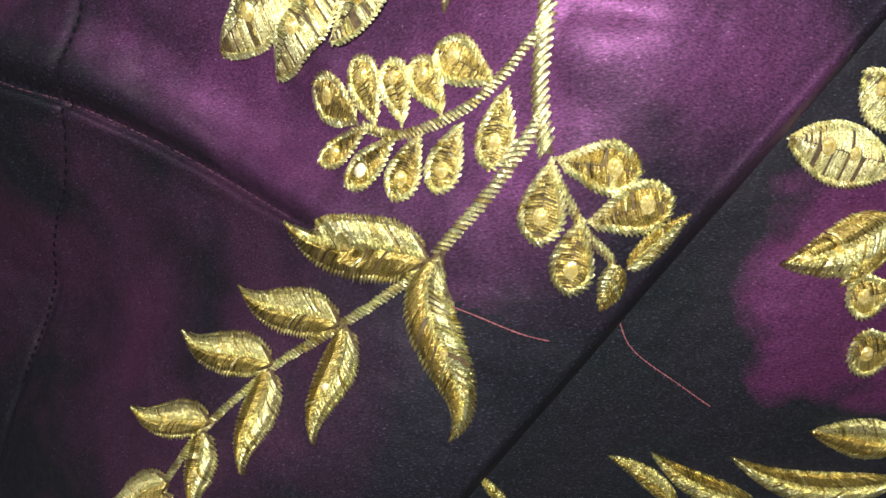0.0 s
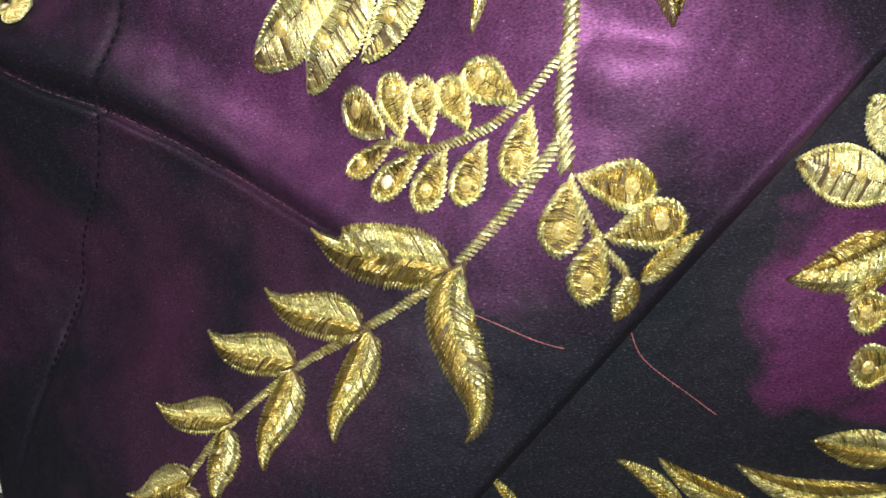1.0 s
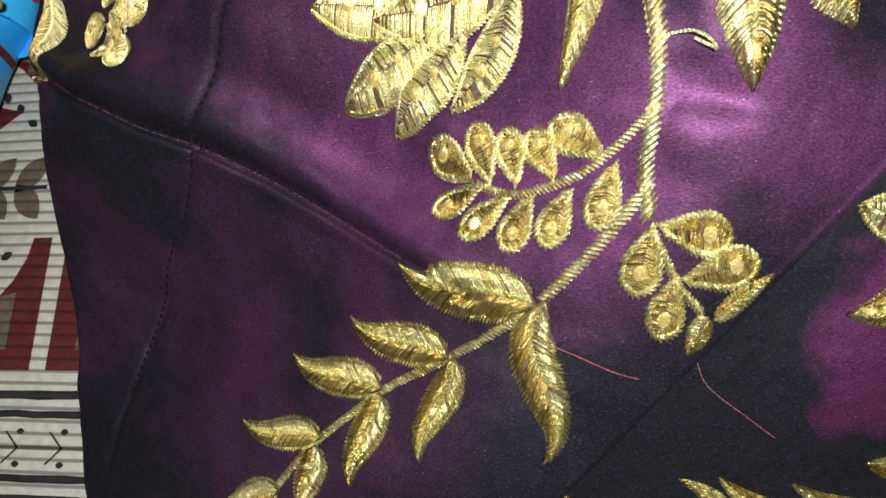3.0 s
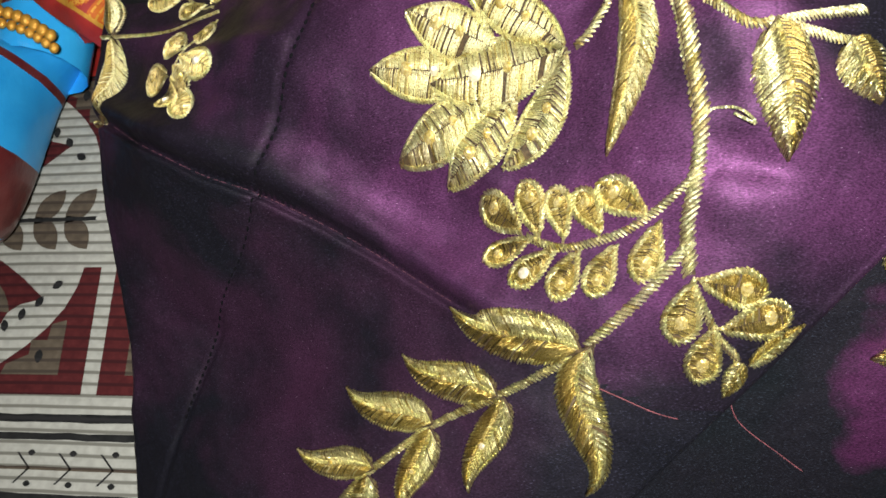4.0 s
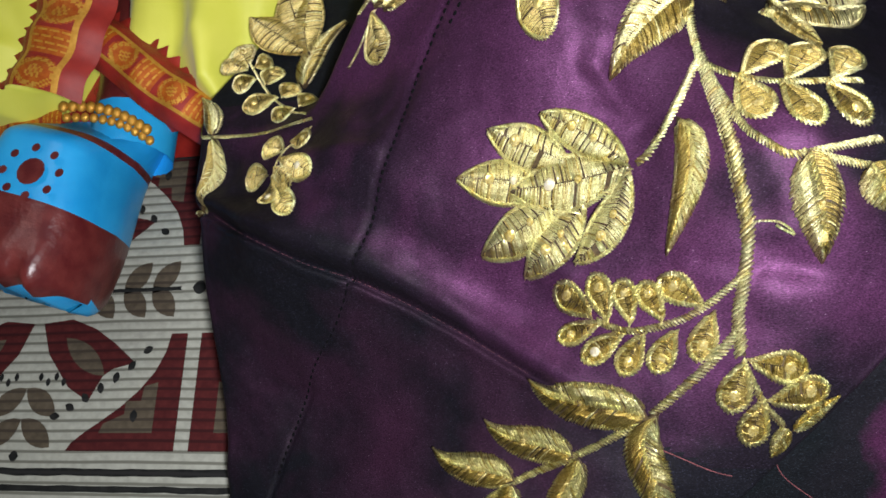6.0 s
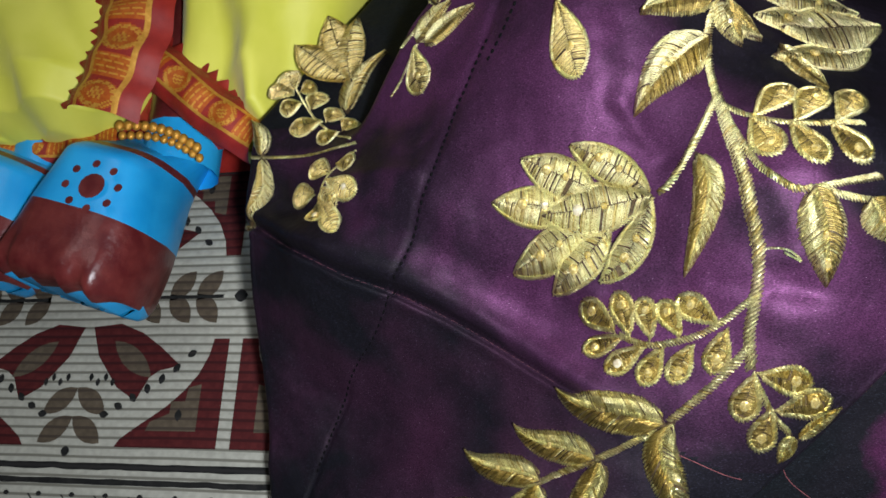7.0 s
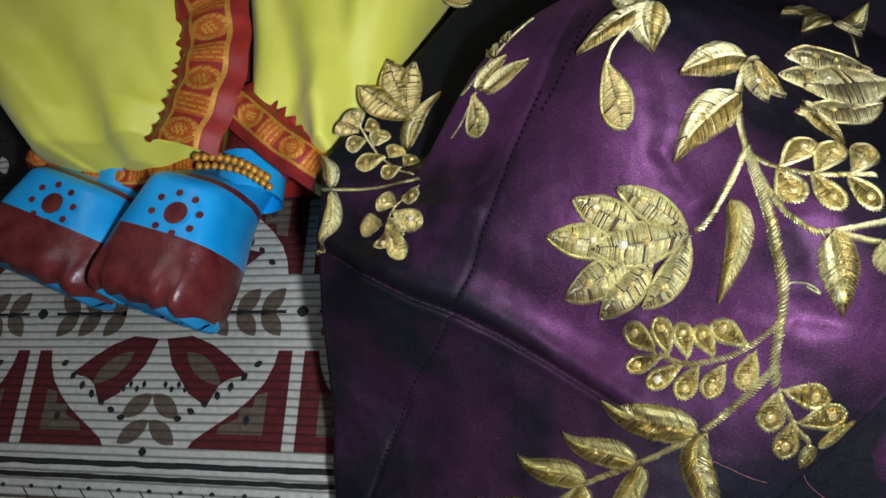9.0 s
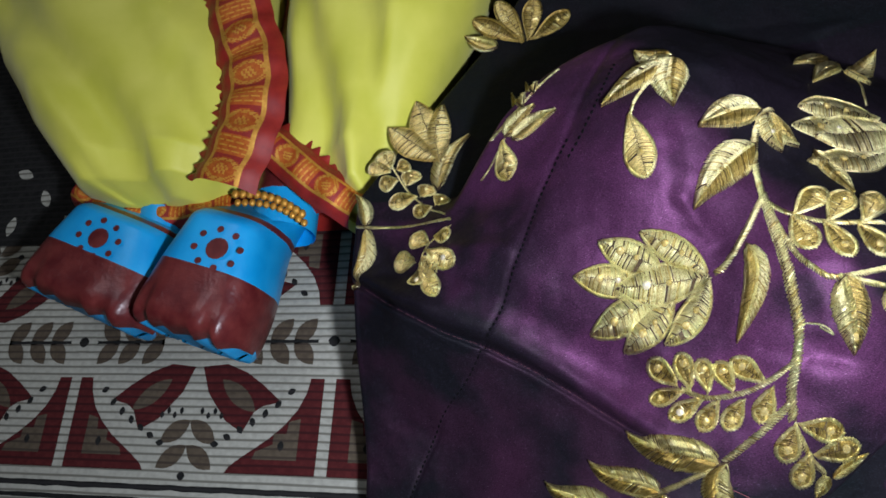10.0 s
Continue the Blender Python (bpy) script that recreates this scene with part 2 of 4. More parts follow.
FOLDS = [(0.0074, 0.0642, 0.0221, 0.0422, 0.0045, -0.003),
         (0.0361, -0.0022, 0.0507, -0.0068, 0.003, -0.0012),
         (0.0518, -0.0008, 0.065, -0.006, 0.003, -0.0012),
         (-0.0202, 0.0039, -0.0027, -0.0133, 0.004, -0.002),
         (0.0549, -0.0159, 0.0768, -0.0135, 0.005, 0.0014),
         (0.007, 0.0964, 0.0129, 0.0672, 0.006, -0.0025),
         (-0.004, 0.000, -0.018, 0.012, 0.003, 0.0012),
         (0.058, 0.012, 0.085, 0.004, 0.004, 0.0014),
         (0.054, -0.006, 0.080, -0.010, 0.0035, -0.0014),
         (0.052, 0.026, 0.060, 0.002, 0.003, 0.0010),
         (-0.150, 0.055, -0.105, 0.040, 0.005, -0.0022),
         (-0.140, 0.030, -0.120, -0.020, 0.006, 0.0016),
         (-0.110, 0.060, -0.075, 0.052, 0.005, 0.0018)]


def folds(x, y):
    """Short creases and ridges: ends, width and height of each."""
    z = 0.0
    for x0, y0, x1, y1, w, high in FOLDS:
        dx, dy = x1 - x0, y1 - y0
        u = min(1.0, max(0.0, ((x - x0) * dx + (y - y0) * dy) / (dx * dx + dy * dy)))
        d = ((x - x0 - u * dx) ** 2 + (y - y0 - u * dy) ** 2) / (w * w)
        if d < 9:
            z += high * math.exp(-d)
    return z


def front(x, y):
    z = 0.0971 + 0.257 * x + 0.395 * y
    for a, b, h in HILLS:
        z += h * math.exp(-((x - a) ** 2 + (y - b) ** 2) / 0.002025)
    z += folds(x, y)
    # soft crumples of the worn taffeta, slanting with the seam
    p, q = 0.9 * x - 0.43 * y, 0.43 * x + 0.9 * y
    z += 0.0016 * noise.noise((p * 34, q * 58, 3.1)) + 0.0006 * noise.noise((p * 85, q * 130, 7.7))
    away = (x - 0.06) * 0.8 + (y - 0.073) * 0.6
    if away > 0:
        z -= 14 * min(away, 0.03) ** 2 + 0.84 * max(0.0, away - 0.03) + 0.25 * away
    if y > 0.125:
        z -= 6 * min(y - 0.125, 0.03) ** 2 + 0.36 * max(0.0, y - 0.155) + 0.3 * (y - 0.125)
    near = 0.026 - (0.1165 + y - x) * 0.7071
    if near > 0 and y < 0.02:
        z -= 6.5 * near * near * step(0.02 - y, 0.0, 0.05)
    beyond = (y - ridge_y(x)) * 0.65
    z += (0.088 - 0.25 * (y - 0.09) - z) * step(beyond, 0.0, 0.014)
    if x < 0.015:
        d = y - seam_y(x)
        fade = step(-x, -0.015, 0.012)
        z += fade * (0.0026 * step(d, -0.002, 0.004) - 0.0052 * math.exp(-(d / 0.0016) ** 2) + 0.0016 * math.exp(-((d + 0.0035) / 0.0022) ** 2) + 0.0036 * math.exp(-((d - 0.005) / 0.0055) ** 2) - 0.0055 * math.exp(-((d - 0.023) / 0.011) ** 2))
    if -0.1 < y < 0.16:
        d = x - dart_x(y)
        z -= 0.0010 * math.exp(-(d / 0.0018) ** 2)
    return max(z, 0.055 if y > 0.14 else 0.012)


def under(x, y):
    z = 0.074 + 0.85 * (y + 0.06) - 0.15 * (x - 0.1)
    return max(z + 0.006 * math.exp(-((x - 0.112) ** 2 + (y + 0.06) ** 2) / 0.0005), 0.008)


# ---- the unseen room, added for its reflections, and the bed ----
def box(name, lo, hi, mat, label, category, kind=""):
    bm = bmesh.new()
    bmesh.ops.create_cube(bm, size=1, matrix=Matrix.Translation([(a + b) / 2 for a, b in zip(lo, hi)]) @ Matrix.Diagonal((*[b - a for a, b in zip(lo, hi)], 1)))
    return tagged(part(name, bm, mat), label, category, kind=kind)


box("floor", (-2.2, -1.8, -0.6), (2.0, 2.2, -0.5), FLOOR, "unseen plain stone floor below the bed", "floor", "structure")
box("ceiling", (-2.2, -1.8, 2.3), (2.0, 2.2, 2.4), PLASTER, "unseen plain painted ceiling over the bed", "ceiling", "structure")
box("wall_north", (-2.2, 2.2, -0.5), (2.0, 2.3, 2.3), PLASTER, "unseen plain painted wall of the room", "wall", "structure")
box("wall_south", (-2.2, -1.9, -0.5), (2.0, -1.8, 2.3), PLASTER, "unseen plain painted wall of the room", "wall", "structure")
box("wall_west", (-2.3, -1.8, -0.5), (-2.2, 2.2, 2.3), PLASTER, "unseen plain painted wall of the room", "wall", "structure")
box("wall_east", (2.0, -1.8, -0.5), (2.1, 2.2, 2.3), PLASTER, "unseen plain painted wall of the room", "wall", "structure")
bm = bmesh.new()
bmesh.ops.create_cube(bm, size=1, matrix=pose(-0.1, 0.1, -0.253) @ Matrix.Diagonal((1.8, 2.0, 0.494, 1)))
bmesh.ops.bevel(bm, geom=bm.edges[:], offset=0.04, segments=4, affect="EDGES")
tagged(part("bed", bm, MATTRESS, smooth=True), "bed with a plain cloth-covered mattress under the sheet", "bed")

# ---- the printed bedsheet ----
c = Cloth()
c.grid([[(-0.95 + 1.7 * i / 40, -0.85 + 1.9 * j / 40, 0.0) for j in range(41)] for i in range(41)])
sheet = tagged(finish("bedsheet", c.mesh("bedsheet"), COTTON), "ribbed off-white cotton bedsheet printed in maroon, tan and black", "bedsheet", kind="structure")


def printed(name, mat, outline, high=0.0004):
    """A flat printed figure on the sheet."""
    bm = bmesh.new()
    bm.faces.new([bm.verts.new((x, y, high)) for x, y in outline])
    return part(name, bm, mat, sheet)


def lens(x, y, length, width, turn, n=7):
    """The outline of a small leaf that points along turn (degrees)."""
    a, s, k = radians(turn), [i / n for i in range(n + 1)], []
    for side in (1, -1):
        for u in (s if side > 0 else s[::-1][1:-1]):
            p, q = (u - 0.5) * length, side * width / 2 * math.sin(math.pi * u) ** 0.8
            k.append((x + p * math.cos(a) - q * math.sin(a), y + p * math.sin(a) + q * math.cos(a)))
    return k


def wavy(x0, x1, y, half, n=60, seed=0):
    top = [(x0 + (x1 - x0) * i / n, y + half * (1 + 0.5 * noise.noise((i * 0.7, seed, 0)))) for i in range(n + 1)]
    low = [(x0 + (x1 - x0) * i / n, y - half * (1 + 0.5 * noise.noise((i * 0.7, seed, 5)))) for i in range(n + 1)]
    return top + low[::-1]


MIRROR = 0.039
for flip in (1, -1):
    def at(x, y):
        return (x, y) if flip > 0 else (x, 2 * MIRROR - y)

    def shape(name, mat, outline, high=0.0004):
        o = [at(*p) for p in outline]
        return printed(name, mat, o if flip > 0 else o[::-1], high)

    for k in (-2, -1, 0, 1):
        mid = -0.3135 + 0.2 * k
        if mid > 0:
            continue
        for side in (-1, 1):
            def sx(dx):
                return mid + side * dx
            # corner panel: straight along bar and base, hollowed by the round arch
            arch = [(0.086, 0.013), (0.084, 0.003), (0.079, -0.008), (0.071, -0.018), (0.061, -0.027), (0.051, -0.034), (0.042, -0.040), (0.034, -0.046), (0.031, -0.0505)]
            o = [(sx(0.0958), 0.013)] + [(sx(a), b) for a, b in arch] + [(sx(0.0958), -0.0505)]
            shape("printed_panel", MAROON_PRINT, o if side < 0 else o[::-1])
            steps = [(0.050, -0.041), (0.082, -0.041), (0.082, -0.014), (0.074, -0.016), (0.073, -0.024), (0.064, -0.024), (0.064, -0.031), (0.052, -0.036)]
            o = [(sx(a), b) for a, b in steps]
            shape("printed_tan_figure", TAN_PRINT, o if side > 0 else o[::-1], 0.0008)
            shape("printed_dot", BLACK_PRINT, lens(sx(0.070), -0.032, 0.007, 0.0045, 90), 0.0012)
            # lotus half
            lot = [(0.003, 0.021), (0.022, 0.023), (0.038, 0.017), (0.052, 0.008), (0.066, -0.003), (0.053, -0.006), (0.047, -0.010), (0.040, -0.024), (0.026, -0.016), (0.010, 0.003)]
            o = [(sx(a), b) for a, b in lot]
            shape("printed_lotus_petal", MAROON_PRINT, o if side < 0 else o[::-1])
            shape("printed_leaf", TAN_PRINT, lens(sx(0.034), 0.001, 0.036, 0.0125, -side * 38 if side > 0 else 180 + 38), 0.0008)
            for i, (a, b) in enumerate(((0.0, -0.026), (0.0, -0.043))):
                shape("printed_leaf", TAN_PRINT, lens(sx(0.0105), b + 0.002, 0.026, 0.0125, -side * 36), 0.0006)
            for i in range(7):
                u = i / 6
                a, b = 0.073 - 0.052 * u, 0.004 - 0.036 * u ** 0.8
                shape("printed_dot", BLACK_PRINT, lens(sx(a), b, 0.0065, 0.0042, 30 + 25 * i), 0.0008)
            for i in range(4):
                shape("printed_dot", BLACK_PRINT, lens(sx(0.008 + 0.005 * i), -0.010 - 0.003 * (i % 2), 0.005, 0.003, 90), 0.0008)
            # the row of leaves between the panels
            if flip > 0:
                for dx in (0.040, 0.060, 0.078):
                    for up in (-1, 1):
                        shape("printed_leaf", TAN_PRINT, lens(sx(dx), MIRROR + up * 0.0072, 0.024, 0.0125, up * side * 50 if side > 0 else 180 - up * 50), 0.0006)
                shape("printed_stalk", BLACK_PRINT, wavy(sx(0.034), sx(0.094), MIRROR, 0.0011, 12) if side > 0 else wavy(sx(0.094), sx(0.034), MIRROR, 0.0011, 12), 0.0008)
        shape("printed_dot", BLACK_PRINT, lens(mid, -0.0535, 0.006, 0.006, 0), 0.0012)
        if flip > 0:
            shape("printed_pale_figure", COTTON, lens(mid - 0.1, MIRROR, 0.024, 0.018, 0), 0.0010)
            shape("printed_dot", BLACK_PRINT, lens(mid - 0.1, MIRROR, 0.009, 0.008, 0), 0.0014)
    shape("printed_line", BLACK_PRINT, wavy(-0.8, 0.1, -0.0615, 0.0019, 90, 1))
    shape("printed_line", BLACK_PRINT, wavy(-0.8, 0.1, -0.0700, 0.0016, 90, 2))
    if flip > 0:
        for i in range(22):
            for up in (-1, 1):
                x, y = -0.62 + 0.022 * i, -0.0845 + up * 0.0035
                o = [(x, y - 0.0035), (x + 0.0012, y - 0.0035), (x + 0.0082, y + 0.0035), (x + 0.007, y + 0.0035)]
                if up > 0:
                    o = [(x + 0.007, y - 0.0035), (x + 0.0082, y - 0.0035), (x + 0.0012, y + 0.0035), (x, y + 0.0035)]
                printed("printed_chevron", BLACK_PRINT, o)
            printed("printed_dot", BLACK_PRINT, lens(-0.612 + 0.022 * i, -0.0915, 0.004, 0.0028, 0), 0.0006)
            printed("printed_dot", BLACK_PRINT, lens(-0.612 + 0.022 * i, -0.0775, 0.004, 0.0028, 0), 0.0006)
        printed("printed_line", TAN_PRINT, wavy(-0.8, 0.1, -0.0845, 0.0008, 90, 3))
        printed("printed_line", BLACK_PRINT, wavy(-0.8, 0.1, -0.0975, 0.0017, 90, 4))
        printed("printed_line", BLACK_PRINT, wavy(-0.8, 0.1, -0.1060, 0.0017, 90, 5))
        for i in range(16):
            printed("printed_tan_figure", TAN_PRINT, lens(-0.6 + 0.04 * i, -0.122, 0.03, 0.018, 0))
# beyond the second row the print is a dark field with pale figures
printed("printed_field", BLACK_PRINT, [(-0.95, 0.120), (0.75, 0.120), (0.75, 1.0), (-0.95, 1.0)], 0.0014)
for i in range(9):
    for j in range(3):
        printed("printed_pale_figure", COTTON, lens(-0.62 + 0.055 * i + 0.027 * (j % 2), 0.137 + 0.024 * j, 0.018, 0.009, 40 * (i + j)), 0.0018)

# ---- the doll: two plain painted feet and legs in one mesh ----
doll = Cloth()


def power(v, p):
    return math.copysign(abs(v) ** p, v)


def foot(heel, toe, w_heel, w_toe, top, aside):
    hx, hy = heel
    dx, dy = toe[0] - hx, toe[1] - hy
    l = math.hypot(dx, dy)
    dx, dy = dx / l, dy / l
    nx, ny = dy, -dx
    rows, n, na = [], 46, 60
    for i in range(n + 1):
        v = i / n
        # length, shrinking round the toes and at the heel
        end = max(0.0, (v - 0.86) / 0.14)
        s = l * (v if v < 0.86 else 0.86 + 0.14 * math.sin(end * math.pi / 2))
        high = top * (0.55 + 0.45 * step(v, 0.0, 0.3))
        w = w_heel + (w_toe - w_heel) * step(v, 0.05, 0.8)
        shrink = max(0.03, (1 - end ** 3.2) ** 0.45) if v > 0.86 else 1.0
        row = []
        for k in range(na):
            a = 2 * math.pi * k / na
            p, q = power(math.cos(a), 0.55), power(math.sin(a), 0.5)
            p *= 1.0 if q > 0 else 1.0 - 0.4 * abs(q)
            toes = 0.5 - 0.5 * math.cos(10 * math.pi * (p * 0.5 + 0.5))
            bulge = step(v, 0.70, 0.95) * toes
            z = 0.004 + (high - 0.004) * (0.5 + 0.5 * q * shrink) + (0.0035 * bulge if q > 0.3 else 0)
            ss = s + 0.006 * bulge * end
            x = hx + dx * ss + nx * p * w * (0.9 + 0.1 * shrink)
            y = hy + dy * ss + ny * p * w * (0.9 + 0.1 * shrink)
            row.append((x, y, max(z, 0.003)))
        rows.append(row)

    def paint(i, j):
        v = (i + 0.5) / n
        q = math.sin(2 * math.pi * (j + 0.5) / na)
        if v > 0.985 or (v > 0.94 and -0.4 < q < 0.05):
            return 0
        if 0.17 < v < 0.21:
            return 1
        return 1 if v > 0.60 else 0
    doll.grid(rows, paint, close=True)

    def disc(u, v, r, n_=14):
        x, y = hx + dx * l * v + nx * u, hy + dy * l * v + ny * u
        i0 = len(doll.v)
        for k in range(n_):
            a = 2 * math.pi * k / n_
            doll.v.append((x + r * math.cos(a), y + r * 0.9 * math.sin(a), top + 0.0012))
        doll.face(tuple(range(i0, i0 + n_)), 1)
    disc(aside, 0.48, 0.0078)
    for k in range(8):
        a = 2 * math.pi * k / 8 + 0.2
        disc(aside + 0.0165 * math.cos(a), 0.48 + 0.0125 * math.sin(a) / l, 0.0024)


foot((-0.346, 0.128), (-0.375, 0.051), 0.036, 0.052, 0.078, -0.005)
foot((-0.258, 0.124), (-0.286, 0.029), 0.025, 0.039, 0.086, -0.011)
for x in (-0.335, -0.245):
    doll.grid([[(x + 0.022 * math.cos(2 * math.pi * k / 16), 0.105 + 0.025 * i, 0.036 + 0.024 * math.sin(2 * math.pi * k / 16)) for k in range(16)] for i in range(13)],
              lambda i, j: 0 if i < 1 else 1, close=True)
tagged(finish("doll", doll.mesh("doll"), [BLUE, MAROON], smooth=True), "blue painted doll with maroon toes lying on the bedsheet", "doll")


# ---- the doll's clothes ----
def puffed_leg(rows, top_z, seed):
    """A puffed trouser leg: rows of (y, left x, right x, fullness)."""
    c = Cloth()
    n, na, out = 70, 72, []
    for i in range(n + 1):
        t = i / n * (len(rows) - 1)
        k = min(int(t), len(rows) - 2)
        u = t - k
        y, xl, xr, full = [a + (b - a) * u for a, b in zip(rows[k], rows[k + 1])]
        row = []
        for j in range(na):
            a = 2 * math.pi * j / na
            p, q = power(math.cos(a), 0.7), power(math.sin(a), 0.7)
            x = (xl + xr) / 2 + p * (xr - xl) / 2
            h = top_z * full
            fold = 0.003 * math.sin(14 * p + 20 * y + 3 * noise.noise((p * 2, y * 9, seed))) * noise.noise((p * 1.6, y * 5, seed + 7))
            fold += 0.022 * noise.noise((p * 1.3 + seed, y * 9, 2)) + 0.010 * noise.noise((p * 2.6 + y * 12, y * 7 + seed, 5)) - 0.004 * abs(noise.noise((p * 4 - y * 10, y * 16, seed)))
            row.append((x, y, max(0.004, h * 0.5 + q * h * 0.46 + fold * max(0, q) * step(full, 0.2, 0.6))))
        out.append(row)
    c.grid(out, 0, close=True)
    return c


trousers = tagged(new("doll_trousers"), "lime green puffed doll trousers with red and gold border", "doll clothes")
left = puffed_leg([(0.118, -0.340, -0.300, 0.30), (0.121, -0.364, -0.286, 0.62), (0.131, -0.390, -0.270, 0.85), (0.150, -0.405, -0.262, 0.96), (0.180, -0.434, -0.262, 1.0),
                   (0.235, -0.478, -0.262, 1.06), (0.32, -0.53, -0.265, 1.1), (0.45, -0.58, -0.25, 1.1)], 0.108, 1)
finish("trouser_leg", left.mesh("trouser_leg"), LIME, trousers, smooth=True)
right = puffed_leg([(0.107, -0.190, -0.170, 0.30), (0.112, -0.202, -0.164, 0.55), (0.125, -0.222, -0.162, 0.75), (0.150, -0.236, -0.154, 0.88), (0.190, -0.240, -0.138, 0.98),
                    (0.235, -0.245, -0.120, 1.05), (0.32, -0.25, -0.09, 1.1), (0.45, -0.25, -0.05, 1.1)], 0.098, 4)
finish("trouser_leg", right.mesh("trouser_leg"), LIME, trousers, smooth=True)

cuff = puffed_leg([(0.112, -0.372, -0.262, 0.50), (0.117, -0.388, -0.250, 0.80), (0.125, -0.396, -0.245, 0.95), (0.16, -0.40, -0.24, 0.9), (0.30, -0.40, -0.24, 0.5)], 0.062, 9)
finish("cuff", cuff.mesh("cuff"), RED_SILK, trousers, "dark red cloth cuff", smooth=True)
cuff = puffed_leg([(0.120, -0.262, -0.200, 0.50), (0.128, -0.268, -0.196, 0.80), (0.14, -0.270, -0.196, 0.95), (0.16, -0.27, -0.20, 0.9), (0.30, -0.27, -0.20, 0.4)], 0.060, 12)
finish("cuff", cuff.mesh("cuff"), RED_SILK, trousers, "dark red cloth cuff", smooth=True)


def border(pts, width, high, teeth, name):
    """A brocade band along pts, with gold figures between red edges and a saw-toothed rim."""
    line = curve(pts, 0.001)
    rows = []
    for i, (x, y) in enumerate(line):
        a, b = line[max(0, i - 1)], line[min(len(line) - 1, i + 1)]
        l = math.hypot(b[0] - a[0], b[1] - a[1])
        nx, ny = -(b[1] - a[1]) / l, (b[0] - a[0]) / l
        z = high(i / (len(line) - 1))
        row = []
        for k in range(33):
            u = k / 16 - 1
            w = width / 2
            row.append((x + nx * u * w, y + ny * u * w, z - 0.010 * abs(u) ** 3 + 0.0012 * math.sin(i * 0.25 + u)))
        if teeth:
            saw = abs((i * 0.001 / 0.0085) % 1 - 0.5) * 2
            k = 32 if teeth > 0 else 0
            q = row[k]
            e = (q[0] + teeth * nx * 0.006 * saw, q[1] + teeth * ny * 0.006 * saw, q[2] - 0.001)
            row = row + [e] if teeth > 0 else [e] + row
        rows.append(row)
    off = 1 if teeth < 0 else 0
    c = Cloth()

    def colour(i, j):
        k = j - off
        if k < 7 or k > 25:
            return 0
        if k in (7, 8, 24, 25):
            return 2
        u, s = (k - 16) / 8, (i * 0.001 / 0.034) % 1
        if s > 0.60:
            # woven bars between the medallions
            return 2 if int(s * 100) % 9 < 3 and (k + i) % 5 else 1
        r = math.hypot(u * 0.9, (s - 0.30) * 4.2)
        if 0.72 < r < 0.98 and (k + i) % 4:
            return 2
        return 2 if r < 0.42 and (k * 3 + i) % 5 > 1 else 0 if r > 1.05 else 1
    c.grid(rows, colour)
    return finish(name, c.mesh(name), [RED_SILK, ORANGE_ZARI, YELLOW_ZARI], trousers, "red and orange brocade border", smooth=True)


border([(-0.298, 0.40), (-0.270, 0.25), (-0.254, 0.205), (-0.251, 0.165), (-0.264, 0.116)], 0.047, lambda u: 0.119 - 0.022 * u, -1, "front_border")
border([(-0.264, 0.166), (-0.237, 0.149), (-0.210, 0.127), (-0.180, 0.108)], 0.028, lambda u: 0.088 - 0.018 * u, 1, "hem_border")
border([(-0.405, 0.140), (-0.365, 0.118), (-0.32, 0.117), (-0.275, 0.122)], 0.022, lambda u: 0.058, 0, "hem_border")

anklet = tagged(new("anklet"), "gold beaded anklet round the blue doll's ankle", "anklet")
for row in (0, 1):
    for i, (x, y) in enumerate(curve([(-0.266, 0.121), (-0.252, 0.121), (-0.236, 0.117), (-0.217, 0.106)], 0.0048)):
        bm = bmesh.new()
        bmesh.ops.create_icosphere(bm, subdivisions=2, radius=0.0027 - 0.0004 * row, matrix=pose(x + 0.0015 * row, y - 0.0055 * row, 0.069 - 0.0009 * i - 0.002 * row) @ Matrix.Diagonal((1.0, 1.2, 0.9, 1)))
        part("bead", bm, YELLOW_ZARI, anklet, smooth=True)

# ---- the blouse ----
blouse = tagged(new("blouse"), "purple and black shot silk blouse with raised gold embroidery", "blouse")


def panel(name, f, ys, left, right, n, hem_left, hem_right, silk, far_side=None):
    """A cloth between two edges, its rims rolled over and down."""
    c, rows = Cloth(), []
    for y in ys:
        xl, xr = left(y), right(y)
        row = []
        for k in range(6, 0, -1):
            a = k / 6 * math.pi / 2
            row.append((xl - 0.004 * math.sin(a), y, max(0.002, f(xl, y) - 0.004 * (1 - math.cos(a)) - (hem_left if k == 6 else 0))))
        for i in range(n + 1):
            x = xl + (xr - xl) * i / n
            row.append((x, y, f(x, y)))
        for k in range(1, 7):
            a = k / 6 * math.pi / 2
            row.append((xr + 0.0028 * math.sin(a), y, max(0.002, f(xr, y) - 0.0028 * (1 - math.cos(a)) - (hem_right if k == 6 else 0))))
        rows.append(row)
    if far_side:
        c.grid(rows, lambda i, j: int(far_side(*rows[i][j][:2])))
    else:
        c.grid(rows)
    return finish(name, c.mesh(name), silk, blouse, smooth=True)


def span(a, b, by):
    n = int(round((b - a) / by))
    return [a + (b - a) * i / n for i in range(n + 1)]


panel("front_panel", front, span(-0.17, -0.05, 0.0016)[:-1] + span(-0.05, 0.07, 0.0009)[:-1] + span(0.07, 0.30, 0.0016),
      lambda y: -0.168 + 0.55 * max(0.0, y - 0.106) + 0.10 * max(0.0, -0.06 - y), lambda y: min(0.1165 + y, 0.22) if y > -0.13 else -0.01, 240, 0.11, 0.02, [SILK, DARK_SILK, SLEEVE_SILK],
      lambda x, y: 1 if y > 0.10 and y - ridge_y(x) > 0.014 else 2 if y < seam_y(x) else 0)
